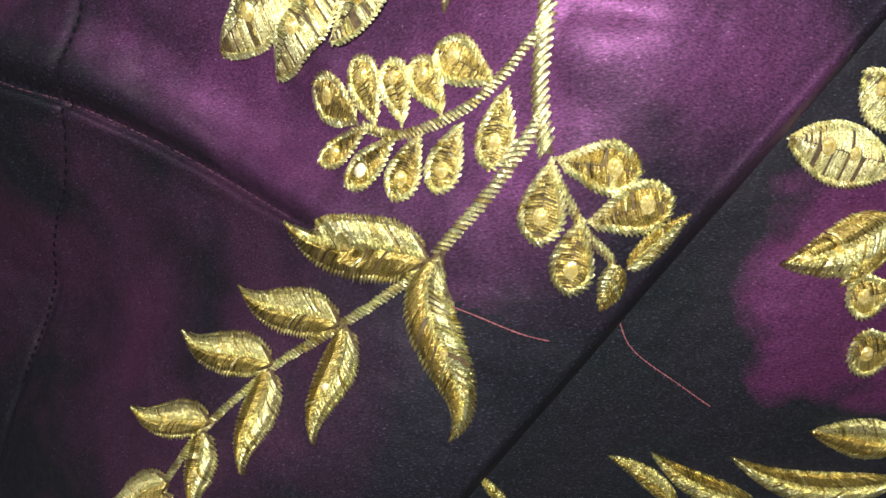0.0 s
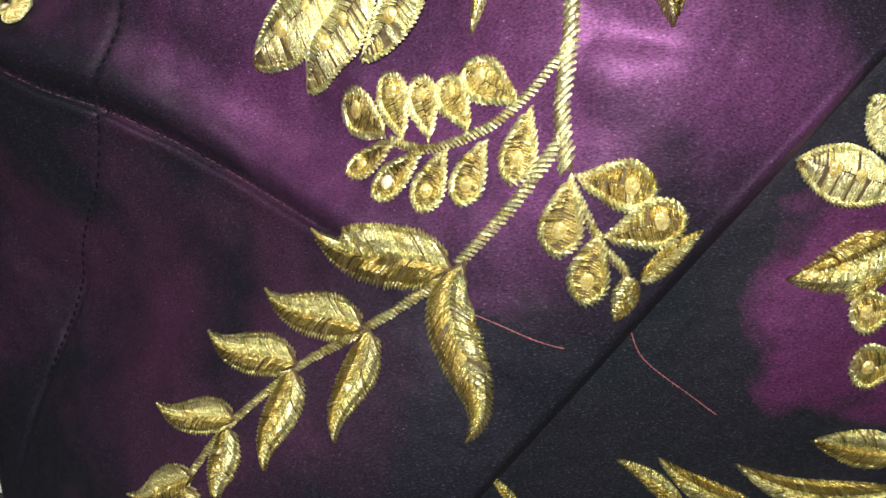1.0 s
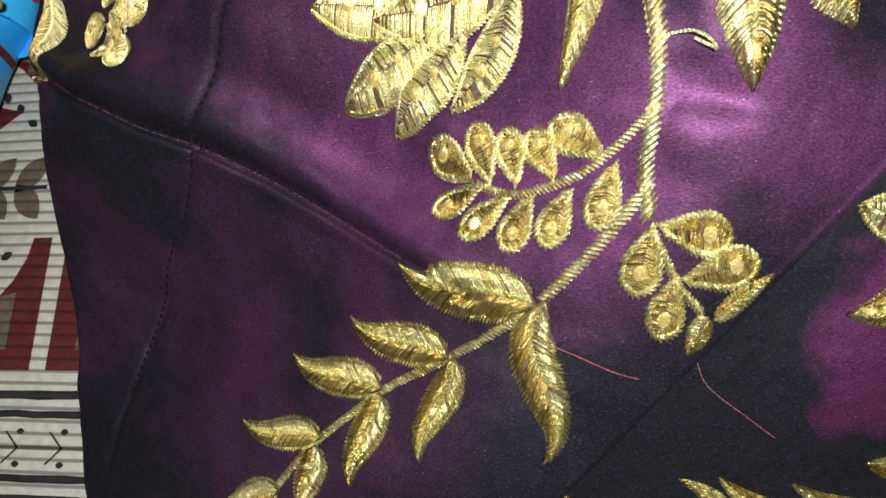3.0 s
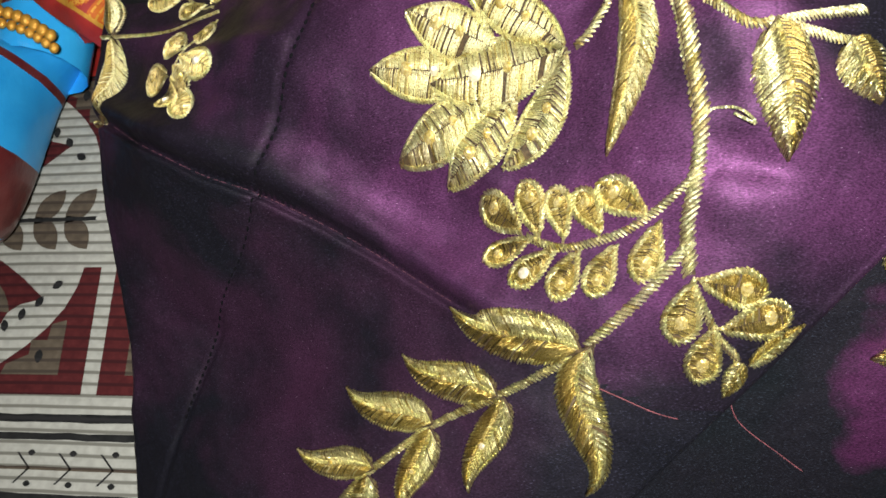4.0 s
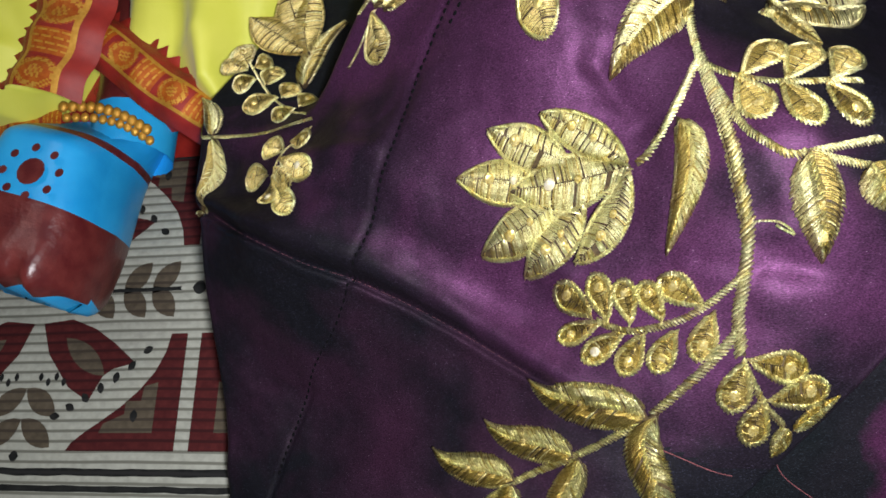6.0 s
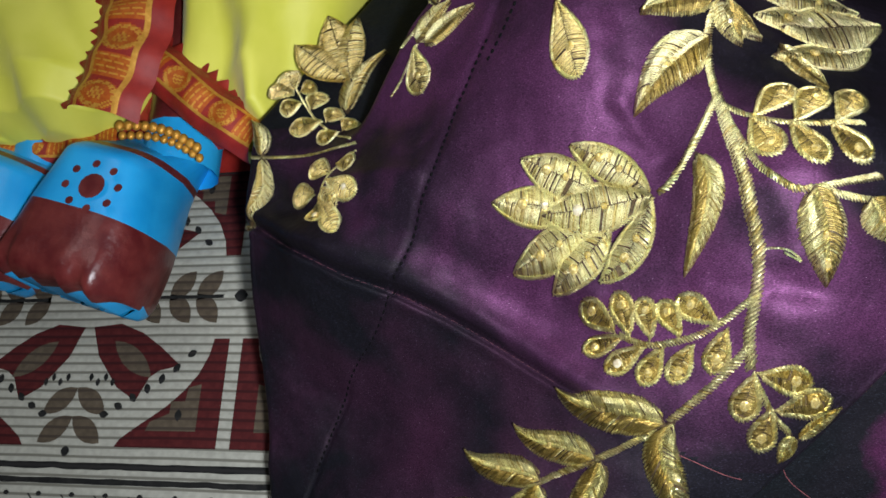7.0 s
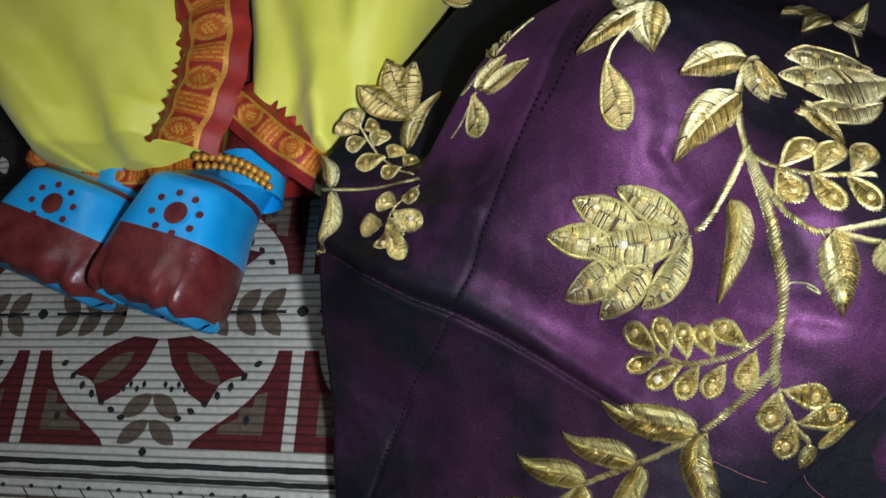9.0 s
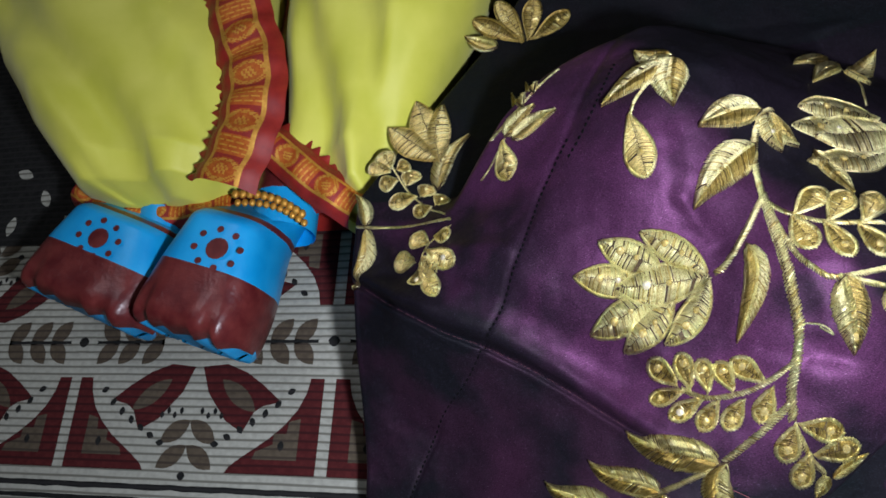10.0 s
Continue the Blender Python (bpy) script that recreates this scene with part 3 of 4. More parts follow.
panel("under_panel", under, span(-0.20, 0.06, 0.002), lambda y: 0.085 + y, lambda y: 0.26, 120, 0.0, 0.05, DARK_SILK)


# ---- gold embroidery ----
def leaf_axis(base, tip, bend, sway):
    """The middle line of a leaf; bend and sway push it aside near its base and near its tip."""
    dx, dy = tip[0] - base[0], tip[1] - base[1]
    p1 = (base[0] + dx / 3 - dy * bend, base[1] + dy / 3 + dx * bend)
    p2 = (base[0] + dx * 2 / 3 - dy * sway, base[1] + dy * 2 / 3 + dx * sway)

    def at_(s):
        r = 1 - s
        k = (r ** 3, 3 * r * r * s, 3 * r * s * s, s ** 3)
        g = (-r * r, r * r - 2 * r * s, 2 * r * s - s * s, s * s)
        q = (base, p1, p2, tip)
        x, y = sum(a * b[0] for a, b in zip(k, q)), sum(a * b[1] for a, b in zip(k, q))
        tx, ty = sum(a * b[0] for a, b in zip(g, q)), sum(a * b[1] for a, b in zip(g, q))
        l = math.hypot(tx, ty) or 1e-6
        return x, y, -ty / l, tx / l
    return at_, math.hypot(dx, dy)


def satin(name, f, base, tip, width, bend, sway, profile, high, pitch=0.00062, slant=0.1, ragged=0.12, gap=0.0, outline=False, rib=True, fill=0, padding=None, lit=0, beads=False, weft=None, corded=0.0016, dull=0):
    """A satin-stitched figure: padding, two halves of threads, a rib along the middle or a corded rim."""
    at_, l = leaf_axis(base, tip, bend, sway)
    c, pad = Cloth(), Cloth()
    w = width / 2

    def spot(s, u):
        x, y, nx, ny = at_(min(1, max(0, s)))
        r = u * w * profile(min(1, max(0, s)))
        return x + nx * r, y + ny * r

    def lift(u):
        return high * (0.30 + 0.70 * math.sin(math.pi * min(1.0, 0.12 + 0.88 * abs(u)))) if rib else high * (1.05 - u * u)
    rows = []
    for i in range(15):
        s = i / 14
        row = []
        for k in range(-4, 5):
            u = 0.94 * k / 4
            x, y = spot(s, u)
            row.append((x, y, f(x, y) + (lift(u) * 0.8 + 0.0001 if abs(k) < 4 else 0.0001)))
        rows.append(row)
    pad.grid(rows)
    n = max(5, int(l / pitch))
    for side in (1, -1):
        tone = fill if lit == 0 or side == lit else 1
        for i in range(n):
            if gap and random.random() < gap:
                continue
            s = 0.02 + 0.95 * (i + random.random() * 0.4) / n
            e = 1.0 + ragged * random.uniform(-0.6, 1.0)
            j = random.uniform(-0.0001, 0.0003)
            a, b = spot(s, 0.02 * side), spot(s + slant * (1 - s * 0.6), side * e)
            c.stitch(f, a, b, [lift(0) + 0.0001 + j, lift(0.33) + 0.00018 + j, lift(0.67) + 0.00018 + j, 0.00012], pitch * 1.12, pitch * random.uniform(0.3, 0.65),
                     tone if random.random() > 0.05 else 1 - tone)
    if rib and not outline:
        for i in range(int(l * 0.86 / 0.0012)):
            s = 0.03 + i * 0.0012 / l
            a, b = spot(s, 0.13), spot(s + 0.0014 / l, -0.13)
            c.stitch(f, a, b, [lift(0) + 0.0006] * 4, 0.0010, 0.0008)
    if beads:
        # knotted ends of the threads along both edges
        for side in (1, -1):
            for i in range(int(l / 0.0011)):
                s = 0.05 + 0.92 * i * 0.0011 / l
                a, b = spot(s, side * random.uniform(0.80, 0.86)), spot(s + 0.0009 / l, side * random.uniform(1.06, 1.16))
                c.stitch(f, a, b, [0.0009, 0.0011, 0.0009, 0.0002], 0.0007, 0.0006)
    if outline:
        edge = [spot(i / 24, 1) for i in range(25)] + [spot(i / 24, -1) for i in range(23, -1, -1)]
        rim(c, f, edge, corded, corded * 0.62, 0.0003, dull)
    ob = finish(name, pad.mesh(name), padding or OLD_GOLD, blouse, smooth=True)
    tagged(finish("stitching", c.mesh("stitching"), [GOLD, weft or OLD_GOLD], ob), kind="stuff")
    return ob


def rim(c, f, pts, width, pitch, extra=0.0, mat=0):
    line = curve(pts, pitch)
    for p, q in zip(line, line[1:]):
        dx, dy = q[0] - p[0], q[1] - p[1]
        l = math.hypot(dx, dy) or 1e-6
        nx, ny = -dy / l * width * 0.43, dx / l * width * 0.43
        j = random.uniform(0.85, 1.2)
        c.stitch(f, (p[0] + nx * j - dx * 0.4, p[1] + ny * j - dy * 0.4), (q[0] - nx * j + dx * 0.4, q[1] - ny * j + dy * 0.4),
                 [0.0002 + extra, 0.0007 + extra, 0.0007 + extra, 0.0002 + extra], pitch * 0.86, 0.0006 * random.uniform(0.7, 1.3), mat)


def stone(f, x, y, r, lift, owner, mat=None):
    """A small cut stone with a flat table."""
    c, n, z = Cloth(), 9, f(x, y) + lift
    sl = [(f(x + 0.001, y) - f(x - 0.001, y)) / 0.002, (f(x, y + 0.001) - f(x, y - 0.001)) / 0.002]
    turn = random.random()

    def ring(rad, h, shift=0.0):
        return [(x + rad * math.cos(2 * math.pi * (k + shift + turn) / n), y + rad * math.sin(2 * math.pi * (k + shift + turn) / n),
                 z + h + sl[0] * rad * math.cos(2 * math.pi * (k + shift + turn) / n) + sl[1] * rad * math.sin(2 * math.pi * (k + shift + turn) / n)) for k in range(n)]
    c.grid([ring(r, -0.0004), ring(r, 0.0003), ring(r * 0.8, 0.0009, 0.5), ring(r * 0.38, 0.0015)], 0, close=True)
    c.face(tuple(range(3 * n, 4 * n)))
    return finish("stone", c.mesh("stone"), mat or (STONE if random.random() < 0.88 else CLEAR_STONE), owner, "small glittering cut stone")


def leaf_profile(s):
    return max(0.02, math.sin(math.pi * s ** 0.72) ** 0.85)


def petal_profile(s):
    return max(0.02, math.sin(math.pi * s ** 1.05) ** 0.85)


def drop_profile(s):
    return max(0.05, math.sin(math.pi * s ** 1.7) ** 0.62)


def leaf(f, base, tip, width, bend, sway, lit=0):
    """A feathered leaf: one half in bright thread, the other in brown, a corded rib between."""
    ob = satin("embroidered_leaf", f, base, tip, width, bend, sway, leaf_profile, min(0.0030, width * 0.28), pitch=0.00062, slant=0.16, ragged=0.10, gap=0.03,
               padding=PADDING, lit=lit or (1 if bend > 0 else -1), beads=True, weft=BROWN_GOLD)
    if width > 0.0095:
        x, y, nx, ny = leaf_axis(base, tip, bend, sway)[0](0.52)
        stone(f, x, y, 0.0012, min(0.0030, width * 0.28) * 0.5 + 0.0006, ob)
    return ob


def leaf_with_stone(f, base, tip, width, bend, sway, lit=0):
    ob = leaf(f, base, tip, width, bend, sway, lit)
    at_, l = leaf_axis(base, tip, bend, sway)
    x, y, nx, ny = at_(0.80)
    stone(f, x, y, 0.0019, 0.0018, ob)
    return ob


def petal(cloth, base, tip, width, bend, sway, over=0.0, dull=0):
    """A petal in crosswise stitches with a corded rim; over: its height above the petals below it."""
    def f(x, y):
        return cloth(x, y) + over
    ob = satin("embroidered_petal", f, base, tip, width, bend, sway, petal_profile, min(0.0030, width * 0.20), pitch=0.00062, slant=0.05, ragged=0.03, gap=0.13, outline=True, rib=False, padding=PADDING, fill=dull, weft=OLD_GOLD, dull=dull)
    at_, l = leaf_axis(base, tip, bend, sway)
    if width < 0.018:
        for s, r in ((0.66, 0.0019), (0.42, 0.0013)):
            x, y, nx, ny = at_(s)
            stone(f, x, y, min(r, width * 0.15), min(0.0030, width * 0.20) + 0.0007, ob)
    return ob


def drop(f, base, end, width, dull=0):
    ob = satin("embroidered_drop", f, base, end, width * 0.95, 0.0, 0.0, drop_profile, min(0.0008, width * 0.10), pitch=0.00055, slant=0.05, ragged=0.0, gap=0.05, outline=True, rib=False, fill=1, padding=PADDING, weft=BROWN_GOLD, corded=0.0019, dull=dull)
    at_, l = leaf_axis(base, end, 0.0, 0.0)
    x, y, nx, ny = at_(0.70)
    stone(f, x, y, min(0.0017, width * 0.21), min(0.0008, width * 0.10) + 0.0006, ob)
    return ob


def bud(f, base, end, width):
    """A drop worked all over in bright thread."""
    ob = satin("embroidered_bud", f, base, end, width, 0.0, 0.0, drop_profile, min(0.0016, width * 0.2), pitch=0.0005, slant=0.08, ragged=0.05, gap=0.06, outline=True, rib=False, fill=1, padding=PADDING)
    at_, l = leaf_axis(base, end, 0.0, 0.0)
    x, y, nx, ny = at_(0.66)
    stone(f, x, y, min(0.0016, width * 0.18), min(0.0016, width * 0.2) + 0.0002, ob)
    return ob


def cord(f, width, pts):
    """A stem of slanting stitches."""
    c = Cloth()
    pitch = 0.0005 + 0.24 * width
    line = curve(pts, pitch)
    n = len(line)
    core, pad = [], Cloth()
    for i in range(n - 1):
        (x, y), (x2, y2) = line[i], line[i + 1]
        l = math.hypot(x2 - x, y2 - y) or 1e-6
        core.append([(x - (y2 - y) / l * u * width * 0.42, y + (x2 - x) / l * u * width * 0.42,
                      f(x, y) + width * 0.30 * (1 - u * u) + 0.0001) for u in (-1, -0.5, 0, 0.5, 1)])
    pad.grid(core)
    for i in range(n - 2):
        p, q = line[i], line[i + 1]
        dx, dy = q[0] - p[0], q[1] - p[1]
        l = math.hypot(dx, dy) or 1e-6
        w = width * 0.52 * random.uniform(0.9, 1.15)
        nx, ny = -dy / l * w, dx / l * w
        k = 0.8 * w
        c.stitch(f, (p[0] + nx - dx / l * k, p[1] + ny - dy / l * k), (p[0] - nx + dx / l * k, p[1] - ny + dy / l * k),
                 [0.0002, width * 0.36, width * 0.36, 0.0002], pitch * 0.88, pitch * 0.44 * random.uniform(0.8, 1.2), 0 if random.random() > 0.04 else 1)
    ob = finish("embroidered_stem", pad.mesh("embroidered_stem"), PADDING, blouse, smooth=True)
    tagged(finish("stitching", c.mesh("stitching"), [GOLD, OLD_GOLD], ob), kind="stuff")
    return ob


def tacking(f, width, pts, mat=None, dash=0.036, gap=0.0006, high=0.0004):
    """A line of sewing thread in long stitches."""
    c = Cloth()
    line = curve(pts, 0.0015)
    n = max(1, int(dash / 0.0015))
    for i in range(0, len(line) - n, n):
        for k in range(n):
            if gap and k == n - 1 and n > 1:
                continue
            a, b = line[i + k], line[i + k + 1]
            c.stitch(f, a, (b[0] + (b[0] - a[0]) * 0.15, b[1] + (b[1] - a[1]) * 0.15), [high] * 4, width, width * 0.5)
    return finish("sewing_thread", c.mesh("sewing_thread"), mat or RED_THREAD, blouse, "loose red tacking thread" if mat is None else "dark seam thread")


def running_stitch(f, width, pts):
    return tacking(f, width, pts, BLACK_THREAD, 0.0030, high=0.0003)


def loose_end(f, width, pts):
    """A pulled end of gold thread that stands off the cloth."""
    c = Cloth()
    line = curve(pts, 0.0008)
    n = len(line)
    for i, (a, b) in enumerate(zip(line, line[1:])):
        h = 0.0006 + 0.003 * math.sin(math.pi * i / n)
        c.stitch(f, a, b, [h] * 4, width, width * 0.6)
    return finish("loose_thread", c.mesh("loose_thread"), GOLD, blouse, "loose end of gold thread")


# stems
cord(front, 0.00370, [(0.0401, 0.0609), (0.0430, 0.0384), (0.0460, 0.0189), (0.0486, 0.0038), (0.0479, -0.0073), (0.0460, -0.0191), (0.0471, -0.0312)])
cord(front, 0.00290, [(0.0462, -0.0225), (0.0388, -0.0304), (0.0293, -0.0383), (0.0191, -0.0461)])
cord(front, 0.00240, [(0.0191, -0.0461), (0.0070, -0.0520), (-0.0077, -0.0583), (-0.0259, -0.0649), (-0.0436, -0.0755), (-0.0560, -0.0842), (-0.0681, -0.0950), (-0.0770, -0.1041)])
cord(front, 0.00220, [(0.0482, -0.0077), (0.0372, -0.0150), (0.0275, -0.0185), (0.0139, -0.0193), (0.0024, -0.0138)])
cord(front, 0.00200, [(0.0473, -0.0312), (0.0513, -0.0389), (0.0551, -0.0445), (0.0620, -0.0502)])
cord(front, 0.00260, [(0.0401, 0.0609), (0.0303, 0.0424), (0.0232, 0.0324), (0.0176, 0.0291)])
cord(front, 0.00300, [(0.0400, 0.0588), (0.0389, 0.0834), (0.0431, 0.1011), (0.0514, 0.1112)])
cord(front, 0.00220, [(0.0400, 0.0588), (0.0489, 0.0503), (0.0621, 0.0440), (0.0849, 0.0445)])
cord(front, 0.00220, [(0.0420, 0.0523), (0.0476, 0.0330), (0.0540, 0.0238), (0.0638, 0.0203), (0.0878, 0.0272)])
cord(front, 0.00220, [(0.0638, 0.0203), (0.0745, 0.0187), (0.0872, 0.0186)])
cord(front, 0.00180, [(0.0065, 0.1297), (-0.0094, 0.1110), (-0.0143, 0.0990)])
cord(front, 0.00180, [(-0.1700, 0.0843), (-0.1555, 0.0822), (-0.1351, 0.0808), (-0.1076, 0.0793)])
cord(front, 0.00130, [(-0.1090, 0.0748), (-0.1205, 0.0648), (-0.1271, 0.0499)])
cord(front, 0.00130, [(-0.1133, 0.0832), (-0.1381, 0.1035), (-0.1548, 0.1272), (-0.1623, 0.1339)])
cord(front, 0.00160, [(-0.0853, 0.1161), (-0.0730, 0.1246), (-0.0608, 0.1359), (-0.0469, 0.1472)])
cord(front, 0.00120, [(-0.0775, 0.1146), (-0.0850, 0.1037), (-0.0925, 0.0963)])
cord(front, 0.00160, [(0.0998, 0.1273), (0.1043, 0.1614), (0.0934, 0.1958)])
# berry spray
drop(front, (0.0030, -0.0131), (-0.0091, -0.0018), 0.0076)
drop(front, (0.0083, -0.0158), (0.0040, -0.0003), 0.0075)
drop(front, (0.0154, -0.0173), (0.0125, -0.0037), 0.0070)
drop(front, (0.0249, -0.0175), (0.0189, -0.0056), 0.0068)
drop(front, (0.0365, -0.0151), (0.0244, -0.0053), 0.0077)
drop(front, (0.0054, -0.0156), (-0.0090, -0.0185), 0.0076)
drop(front, (0.0125, -0.0197), (-0.0008, -0.0269), 0.0079)
drop(front, (0.0187, -0.0207), (0.0115, -0.0323), 0.0081)
drop(front, (0.0284, -0.0207), (0.0216, -0.0322), 0.0079)
drop(front, (0.0390, -0.0168), (0.0345, -0.0299), 0.0080)
# fringe sprig
drop(front, (0.0488, -0.0314), (0.0655, -0.0341), 0.0083)
drop(front, (0.0473, -0.0312), (0.0438, -0.0447), 0.0095)
drop(front, (0.0532, -0.0419), (0.0497, -0.0541), 0.0090)
drop(front, (0.0548, -0.0425), (0.0723, -0.0381), 0.0082)
leaf(front, (0.0626, -0.0504), (0.0765, -0.0400), 0.0042, 0, 0)
leaf(front, (0.0614, -0.0495), (0.0567, -0.0580), 0.0056, 0, 0)
# leaf pairs
leaf(front, (0.0193, -0.0463), (-0.0206, -0.0312), 0.0132, -0.04, 0.18)
leaf(front, (0.0226, -0.0448), (0.0193, -0.0855), 0.0122, -0.36, 0.30, 1)
leaf(front, (-0.0057, -0.0579), (-0.0388, -0.0432), 0.0112, -0.07, 0.20)
leaf(front, (-0.0041, -0.0579), (-0.0162, -0.0860), 0.0102, 0.12, -0.2)
leaf(front, (-0.0275, -0.0656), (-0.0613, -0.0526), 0.0117, -0.07, 0.20)
leaf(front, (-0.0286, -0.0664), (-0.0395, -0.0936), 0.0106, 0.12, -0.2)
leaf(front, (-0.0488, -0.0796), (-0.0816, -0.0733), 0.0105, -0.07, 0.20)
leaf(front, (-0.0513, -0.0816), (-0.0584, -0.1035), 0.0102, 0.12, -0.2)
leaf(front, (-0.0665, -0.0958), (-0.0957, -0.1013), 0.0106, -0.10, 0.22)
leaf(front, (-0.0700, -0.0985), (-0.0713, -0.1131), 0.0101, 0.24, -0.2)
# lotus flower
petal(front, (0.0172, 0.0281), (-0.0225, 0.0279), 0.0165, 0, 0, 0.0022)
petal(front, (0.0163, 0.0291), (-0.0107, 0.0501), 0.0107, -0.1, -0.04, 0.0016)
petal(front, (-0.0017, 0.0327), (-0.0293, 0.0489), 0.0127, -0.05, 0.02, 0.0010)
petal(front, (-0.0067, 0.0291), (-0.0415, 0.0347), 0.0136, 0, 0, 0.0002)
petal(front, (-0.0040, 0.0253), (-0.0349, 0.0110), 0.0141, 0.06, 0.06, 0.0008)
petal(front, (0.0023, 0.0214), (-0.0196, 0.0028), 0.0135, 0.06, 0.06, 0.0014)
petal(front, (0.0165, 0.0273), (-0.0016, 0.0033), 0.0115, 0.1, 0.16, 0.0020)
leaf(front, (0.0314, 0.0398), (0.0266, 0.0009), 0.0088, 0.24, 0.08)
# upper leaves
leaf_with_stone(front, (0.0401, 0.0878), (0.0123, 0.0589), 0.0159, -0.07, -0.05)
leaf(front, (0.0449, 0.1062), (0.0155, 0.0928), 0.0136, -0.16, -0.06)
leaf(front, (0.0481, 0.1063), (0.0512, 0.0851), 0.0121, -0.1, -0.1)
leaf(front, (0.0478, 0.1041), (0.0593, 0.0894), 0.0112, -0.1, -0.08)
leaf_with_stone(front, (0.0638, 0.0206), (0.0684, -0.0065), 0.0138, 0.06, 0.03, -1)
leaf(front, (0.0814, 0.0186), (0.0898, 0.0066), 0.0127, 0, 0)
leaf(front, (0.0033, 0.1269), (-0.0264, 0.1108), 0.0126, -0.08, -0.04)
leaf(front, (0.0071, 0.1309), (0.0054, 0.1023), 0.0159, -0.1, -0.1)
leaf(front, (0.0067, 0.1328), (-0.0104, 0.1407), 0.0118, 0.2, 0.2)
bud(front, (-0.0142, 0.1018), (-0.0074, 0.0720), 0.0130)
drop(front, (0.0504, 0.0494), (0.0639, 0.0631), 0.0107)
drop(front, (0.0618, 0.0446), (0.0731, 0.0611), 0.0106)
drop(front, (0.0741, 0.0435), (0.0869, 0.0631), 0.0106)
drop(front, (0.0491, 0.0490), (0.0544, 0.0323), 0.0100)
drop(front, (0.0601, 0.0442), (0.0678, 0.0283), 0.0098)
drop(front, (0.0718, 0.0428), (0.0822, 0.0305), 0.0097)
# second flower, near the shoulder
petal(front, (0.1118, 0.1117), (0.0674, 0.0968), 0.0238, 0, 0, 0.0016)
petal(front, (0.1046, 0.1172), (0.0633, 0.1144), 0.0161, -0.1, -0.1)
petal(front, (0.0971, 0.1084), (0.0581, 0.1013), 0.0147, 0, 0, 0.0006)
petal(front, (0.1040, 0.0974), (0.0623, 0.0820), 0.0159, 0.1, 0.1)
leaf(front, (0.0658, 0.0891), (0.0750, 0.0598), 0.0097, 0.1, 0.1)
leaf(front, (0.1093, 0.1698), (0.1278, 0.1964), 0.0128, 0, 0)
leaf(front, (0.1048, 0.1711), (0.1104, 0.1528), 0.0110, 0, 0)
leaf(front, (0.1023, 0.1821), (0.0757, 0.1393), 0.0108, 0, 0)
leaf(front, (0.0991, 0.1922), (0.0698, 0.1557), 0.0112, 0, 0)
# side sprigs
leaf(front, (-0.1636, 0.0833), (-0.1737, 0.1062), 0.0089, -0.15, -0.15)
leaf(front, (-0.1634, 0.0826), (-0.1727, 0.0492), 0.0093, 0.2, 0.2)
bud(front, (-0.1544, 0.1253), (-0.1623, 0.1389), 0.0127)
bud(front, (-0.1505, 0.1236), (-0.1438, 0.1280), 0.0125)
bud(front, (-0.1543, 0.1227), (-0.1683, 0.1290), 0.0126)
bud(front, (-0.1488, 0.1161), (-0.1595, 0.1124), 0.0123)
bud(front, (-0.1425, 0.1110), (-0.1397, 0.1222), 0.0123)
bud(front, (-0.1353, 0.1031), (-0.1510, 0.0981), 0.0120)
bud(front, (-0.1323, 0.1021), (-0.1282, 0.1100), 0.0120)
bud(front, (-0.1253, 0.0951), (-0.1345, 0.0893), 0.0117)
bud(front, (-0.1224, 0.0951), (-0.1179, 0.1018), 0.0118)
bud(front, (-0.1205, 0.0648), (-0.1328, 0.0723), 0.0110)
bud(front, (-0.1182, 0.0690), (-0.1083, 0.0687), 0.0108)
bud(front, (-0.1216, 0.0610), (-0.1033, 0.0486), 0.0104)
bud(front, (-0.1241, 0.0574), (-0.1147, 0.0466), 0.0105)
bud(front, (-0.1261, 0.0541), (-0.1126, 0.0336), 0.0095)
bud(front, (-0.1260, 0.0519), (-0.1272, 0.0422), 0.0105)
bud(front, (-0.1282, 0.0564), (-0.1437, 0.0601), 0.0110)
petal(front, (-0.1233, 0.1253), (-0.1460, 0.1800), 0.0205, 0, 0, dull=1)
petal(front, (-0.1227, 0.1261), (-0.1275, 0.1746), 0.0170, 0.1, 0.1, 0.0010, dull=1)
petal(front, (-0.1254, 0.1285), (-0.1605, 0.1579), 0.0195, 0, 0, 0.0006, dull=1)
leaf(front, (-0.1227, 0.1065), (-0.1075, 0.1480), 0.0115, 0.2, 0.2)
bud(front, (-0.0788, 0.1141), (-0.0757, 0.0928), 0.0118)
leaf(front, (-0.0733, 0.1129), (-0.0488, 0.1201), 0.0092, 0.1, 0.1)
leaf(front, (-0.0775, 0.1154), (-0.0602, 0.1270), 0.0094, 0.1, 0.1)
leaf(front, (-0.0667, 0.1274), (-0.0841, 0.1802), 0.0097, 0, 0)
leaf(front, (-0.0607, 0.1340), (-0.0757, 0.1892), 0.0097, 0, 0)
# the dull rims of these four drops stand in for the shade they lie in
drop(front, (-0.0795, 0.2271), (-0.1140, 0.2509), 0.0130, 1)
drop(front, (-0.0784, 0.2280), (-0.0979, 0.2640), 0.0130, 1)
drop(front, (-0.0758, 0.2287), (-0.0726, 0.2632), 0.0129, 1)
drop(front, (-0.0739, 0.2285), (-0.0494, 0.2497), 0.0128, 1)
leaf(front, (-0.0963, 0.2241), (-0.1197, 0.2367), 0.0130, 0, 0)
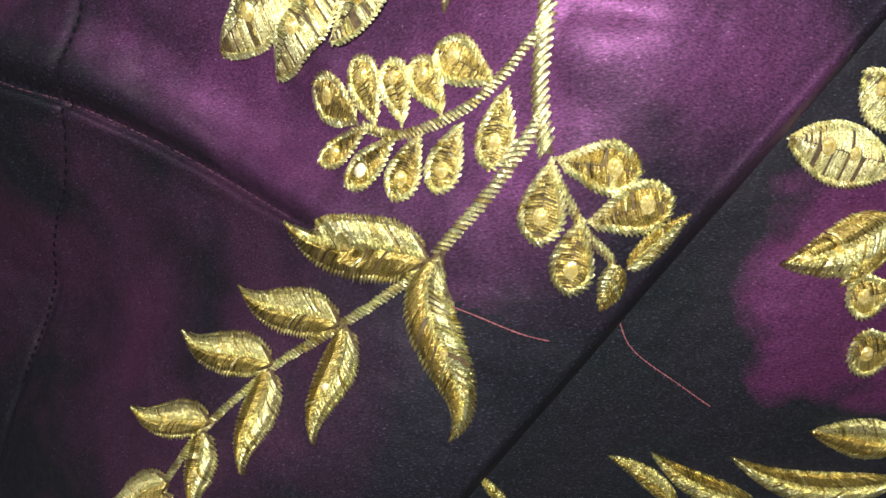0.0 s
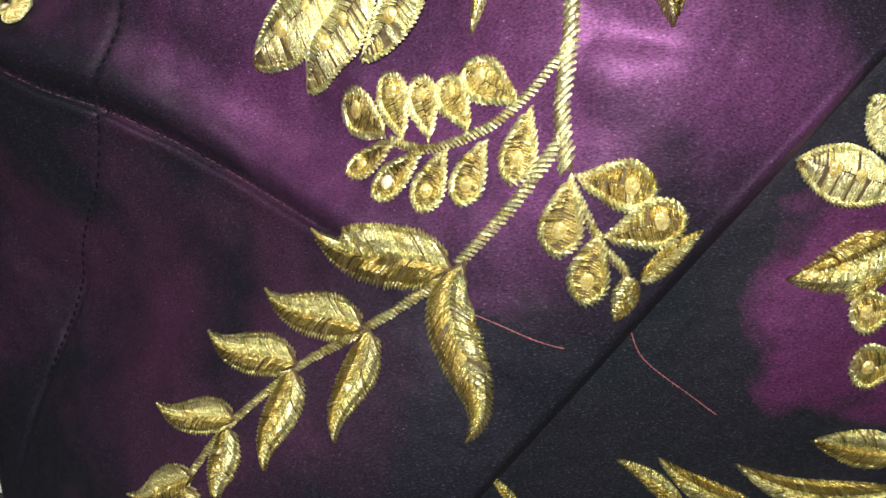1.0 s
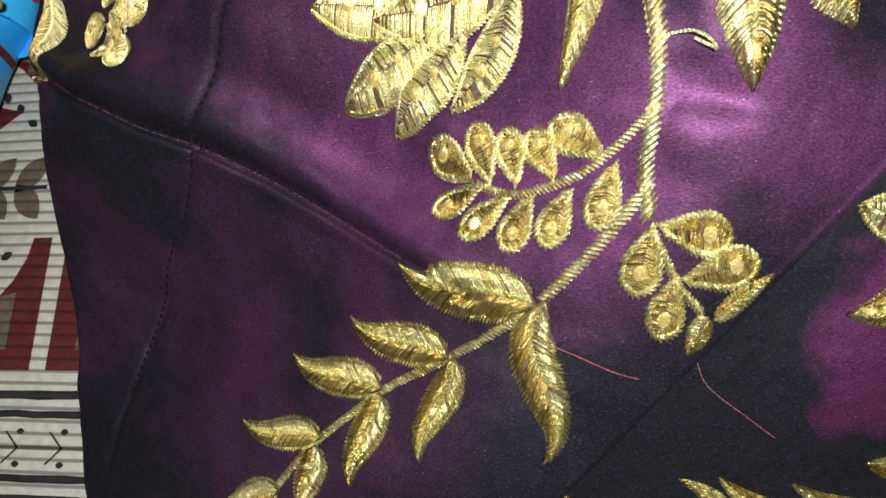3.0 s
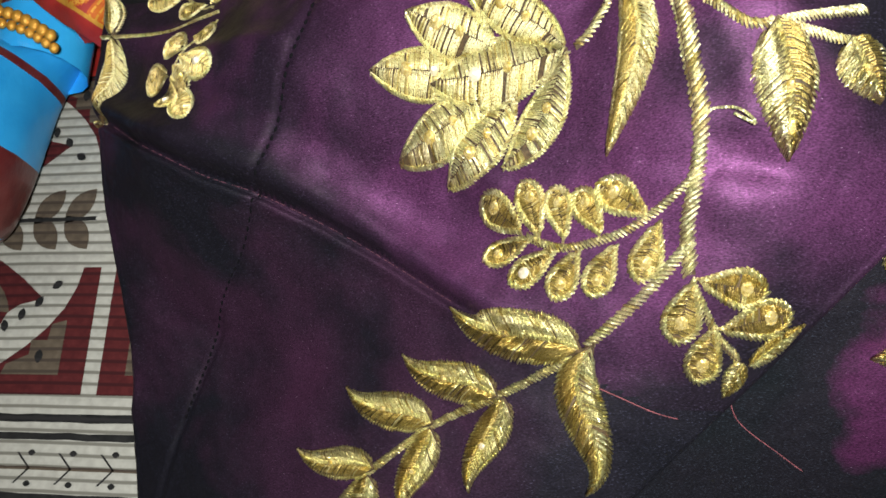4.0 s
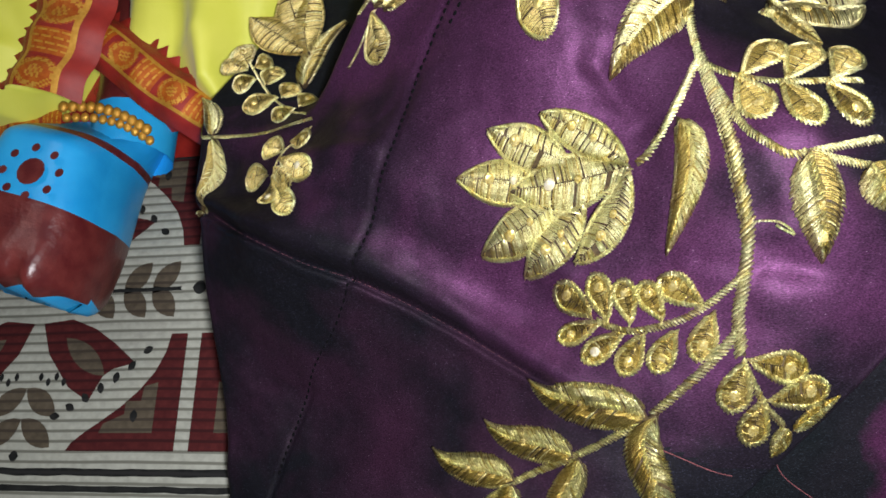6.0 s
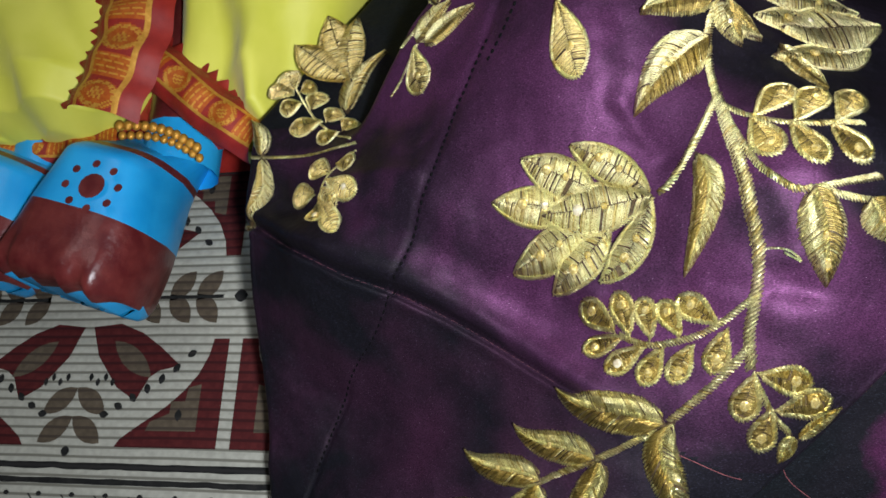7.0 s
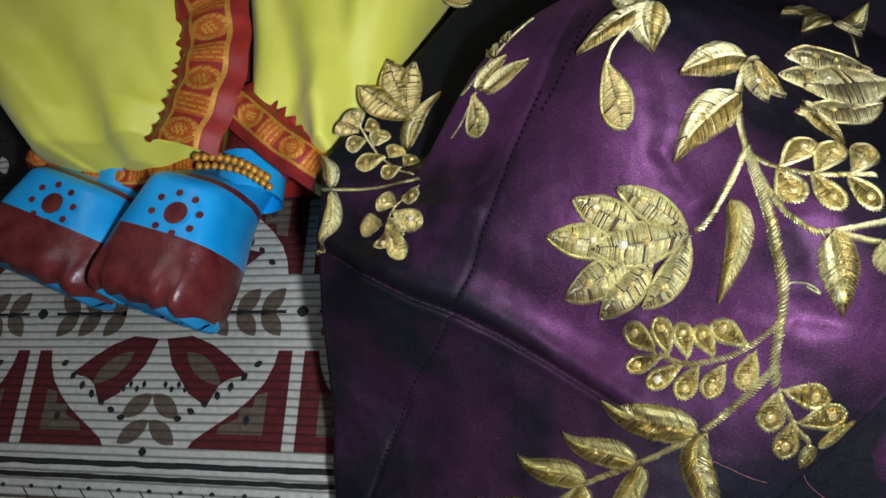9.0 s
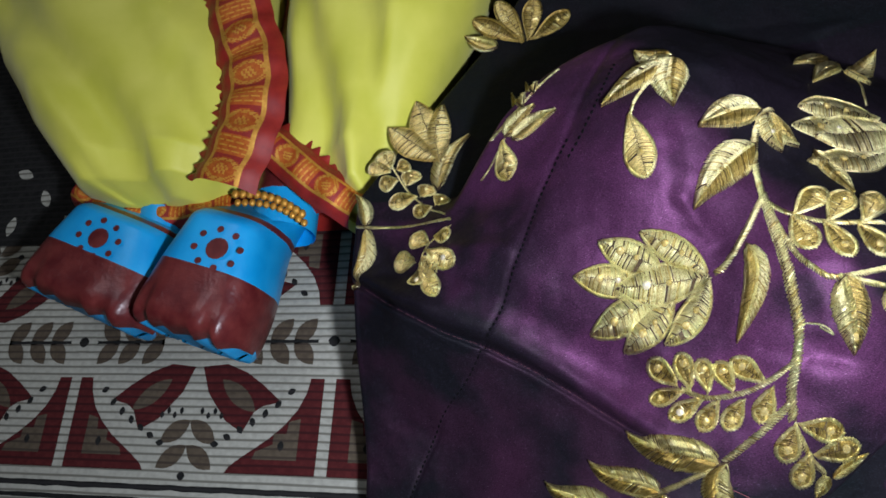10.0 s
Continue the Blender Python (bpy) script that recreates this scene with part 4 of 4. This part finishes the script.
# panel under the free edge
petal(under, (0.1266, -0.0257), (0.1014, -0.0200), 0.0111, 0, 0)
petal(under, (0.1267, -0.0184), (0.1168, -0.0082), 0.0088, 0, 0)
leaf_with_stone(under, (0.1273, -0.0350), (0.1011, -0.0446), 0.0113, 0.1, 0.1)
leaf(under, (0.1270, -0.0378), (0.1154, -0.0495), 0.0068, 0, 0)
drop(under, (0.1300, -0.0498), (0.1176, -0.0526), 0.0091)
drop(under, (0.1337, -0.0618), (0.1198, -0.0652), 0.0100)
leaf(under, (0.1388, -0.0854), (0.1126, -0.0824), 0.0095, 0, 0)
leaf(under, (0.1391, -0.0951), (0.0924, -0.0887), 0.0088, 0.15, 0.15)
leaf(under, (0.1008, -0.1016), (0.0708, -0.0875), 0.0073, 0.1, 0.1)
leaf(under, (0.0786, -0.1028), (0.0590, -0.0884), 0.0054, -0.1, -0.1)
leaf(under, (0.0307, -0.1028), (0.0228, -0.0931), 0.0032, 0, 0)
# threads
tacking(front, 0.00036, [(0.0142, -0.0518), (0.0272, -0.0574), (0.0386, -0.0620), (0.0476, -0.0637), (0.0539, -0.0628)])
tacking(under, 0.00036, [(0.0399, -0.0747), (0.0493, -0.0816), (0.0571, -0.0870)])
tacking(under, 0.00036, [(0.0622, -0.0547), (0.0661, -0.0624), (0.0779, -0.0705), (0.0915, -0.0788), (0.1127, -0.0878)])
loose_end(front, 0.00090, [(0.0493, 0.0051), (0.0529, 0.0044), (0.0564, 0.0030), (0.0602, -0.0003), (0.0582, 0.0009), (0.0553, 0.0034)])
# seams
running_stitch(front, 0.00115, [(-0.0196, 0.1359), (-0.0316, 0.1093), (-0.0446, 0.0900)])
running_stitch(front, 0.00115, [(-0.0433, 0.1028), (-0.0572, 0.0777), (-0.0677, 0.0492), (-0.0775, 0.0258), (-0.0869, 0.0108)])
running_stitch(front, 0.00115, [(-0.0886, 0.0102), (-0.1011, -0.0028), (-0.1210, -0.0207), (-0.1347, -0.0441), (-0.1429, -0.0649)])
tacking(front, 0.00050, [(-0.1644, 0.0489), (-0.1387, 0.0317), (-0.1110, 0.0173), (-0.0895, 0.0098), (-0.0656, -0.0011), (-0.0454, -0.0125), (-0.0189, -0.0298)], PURPLE_THREAD, 0.009)
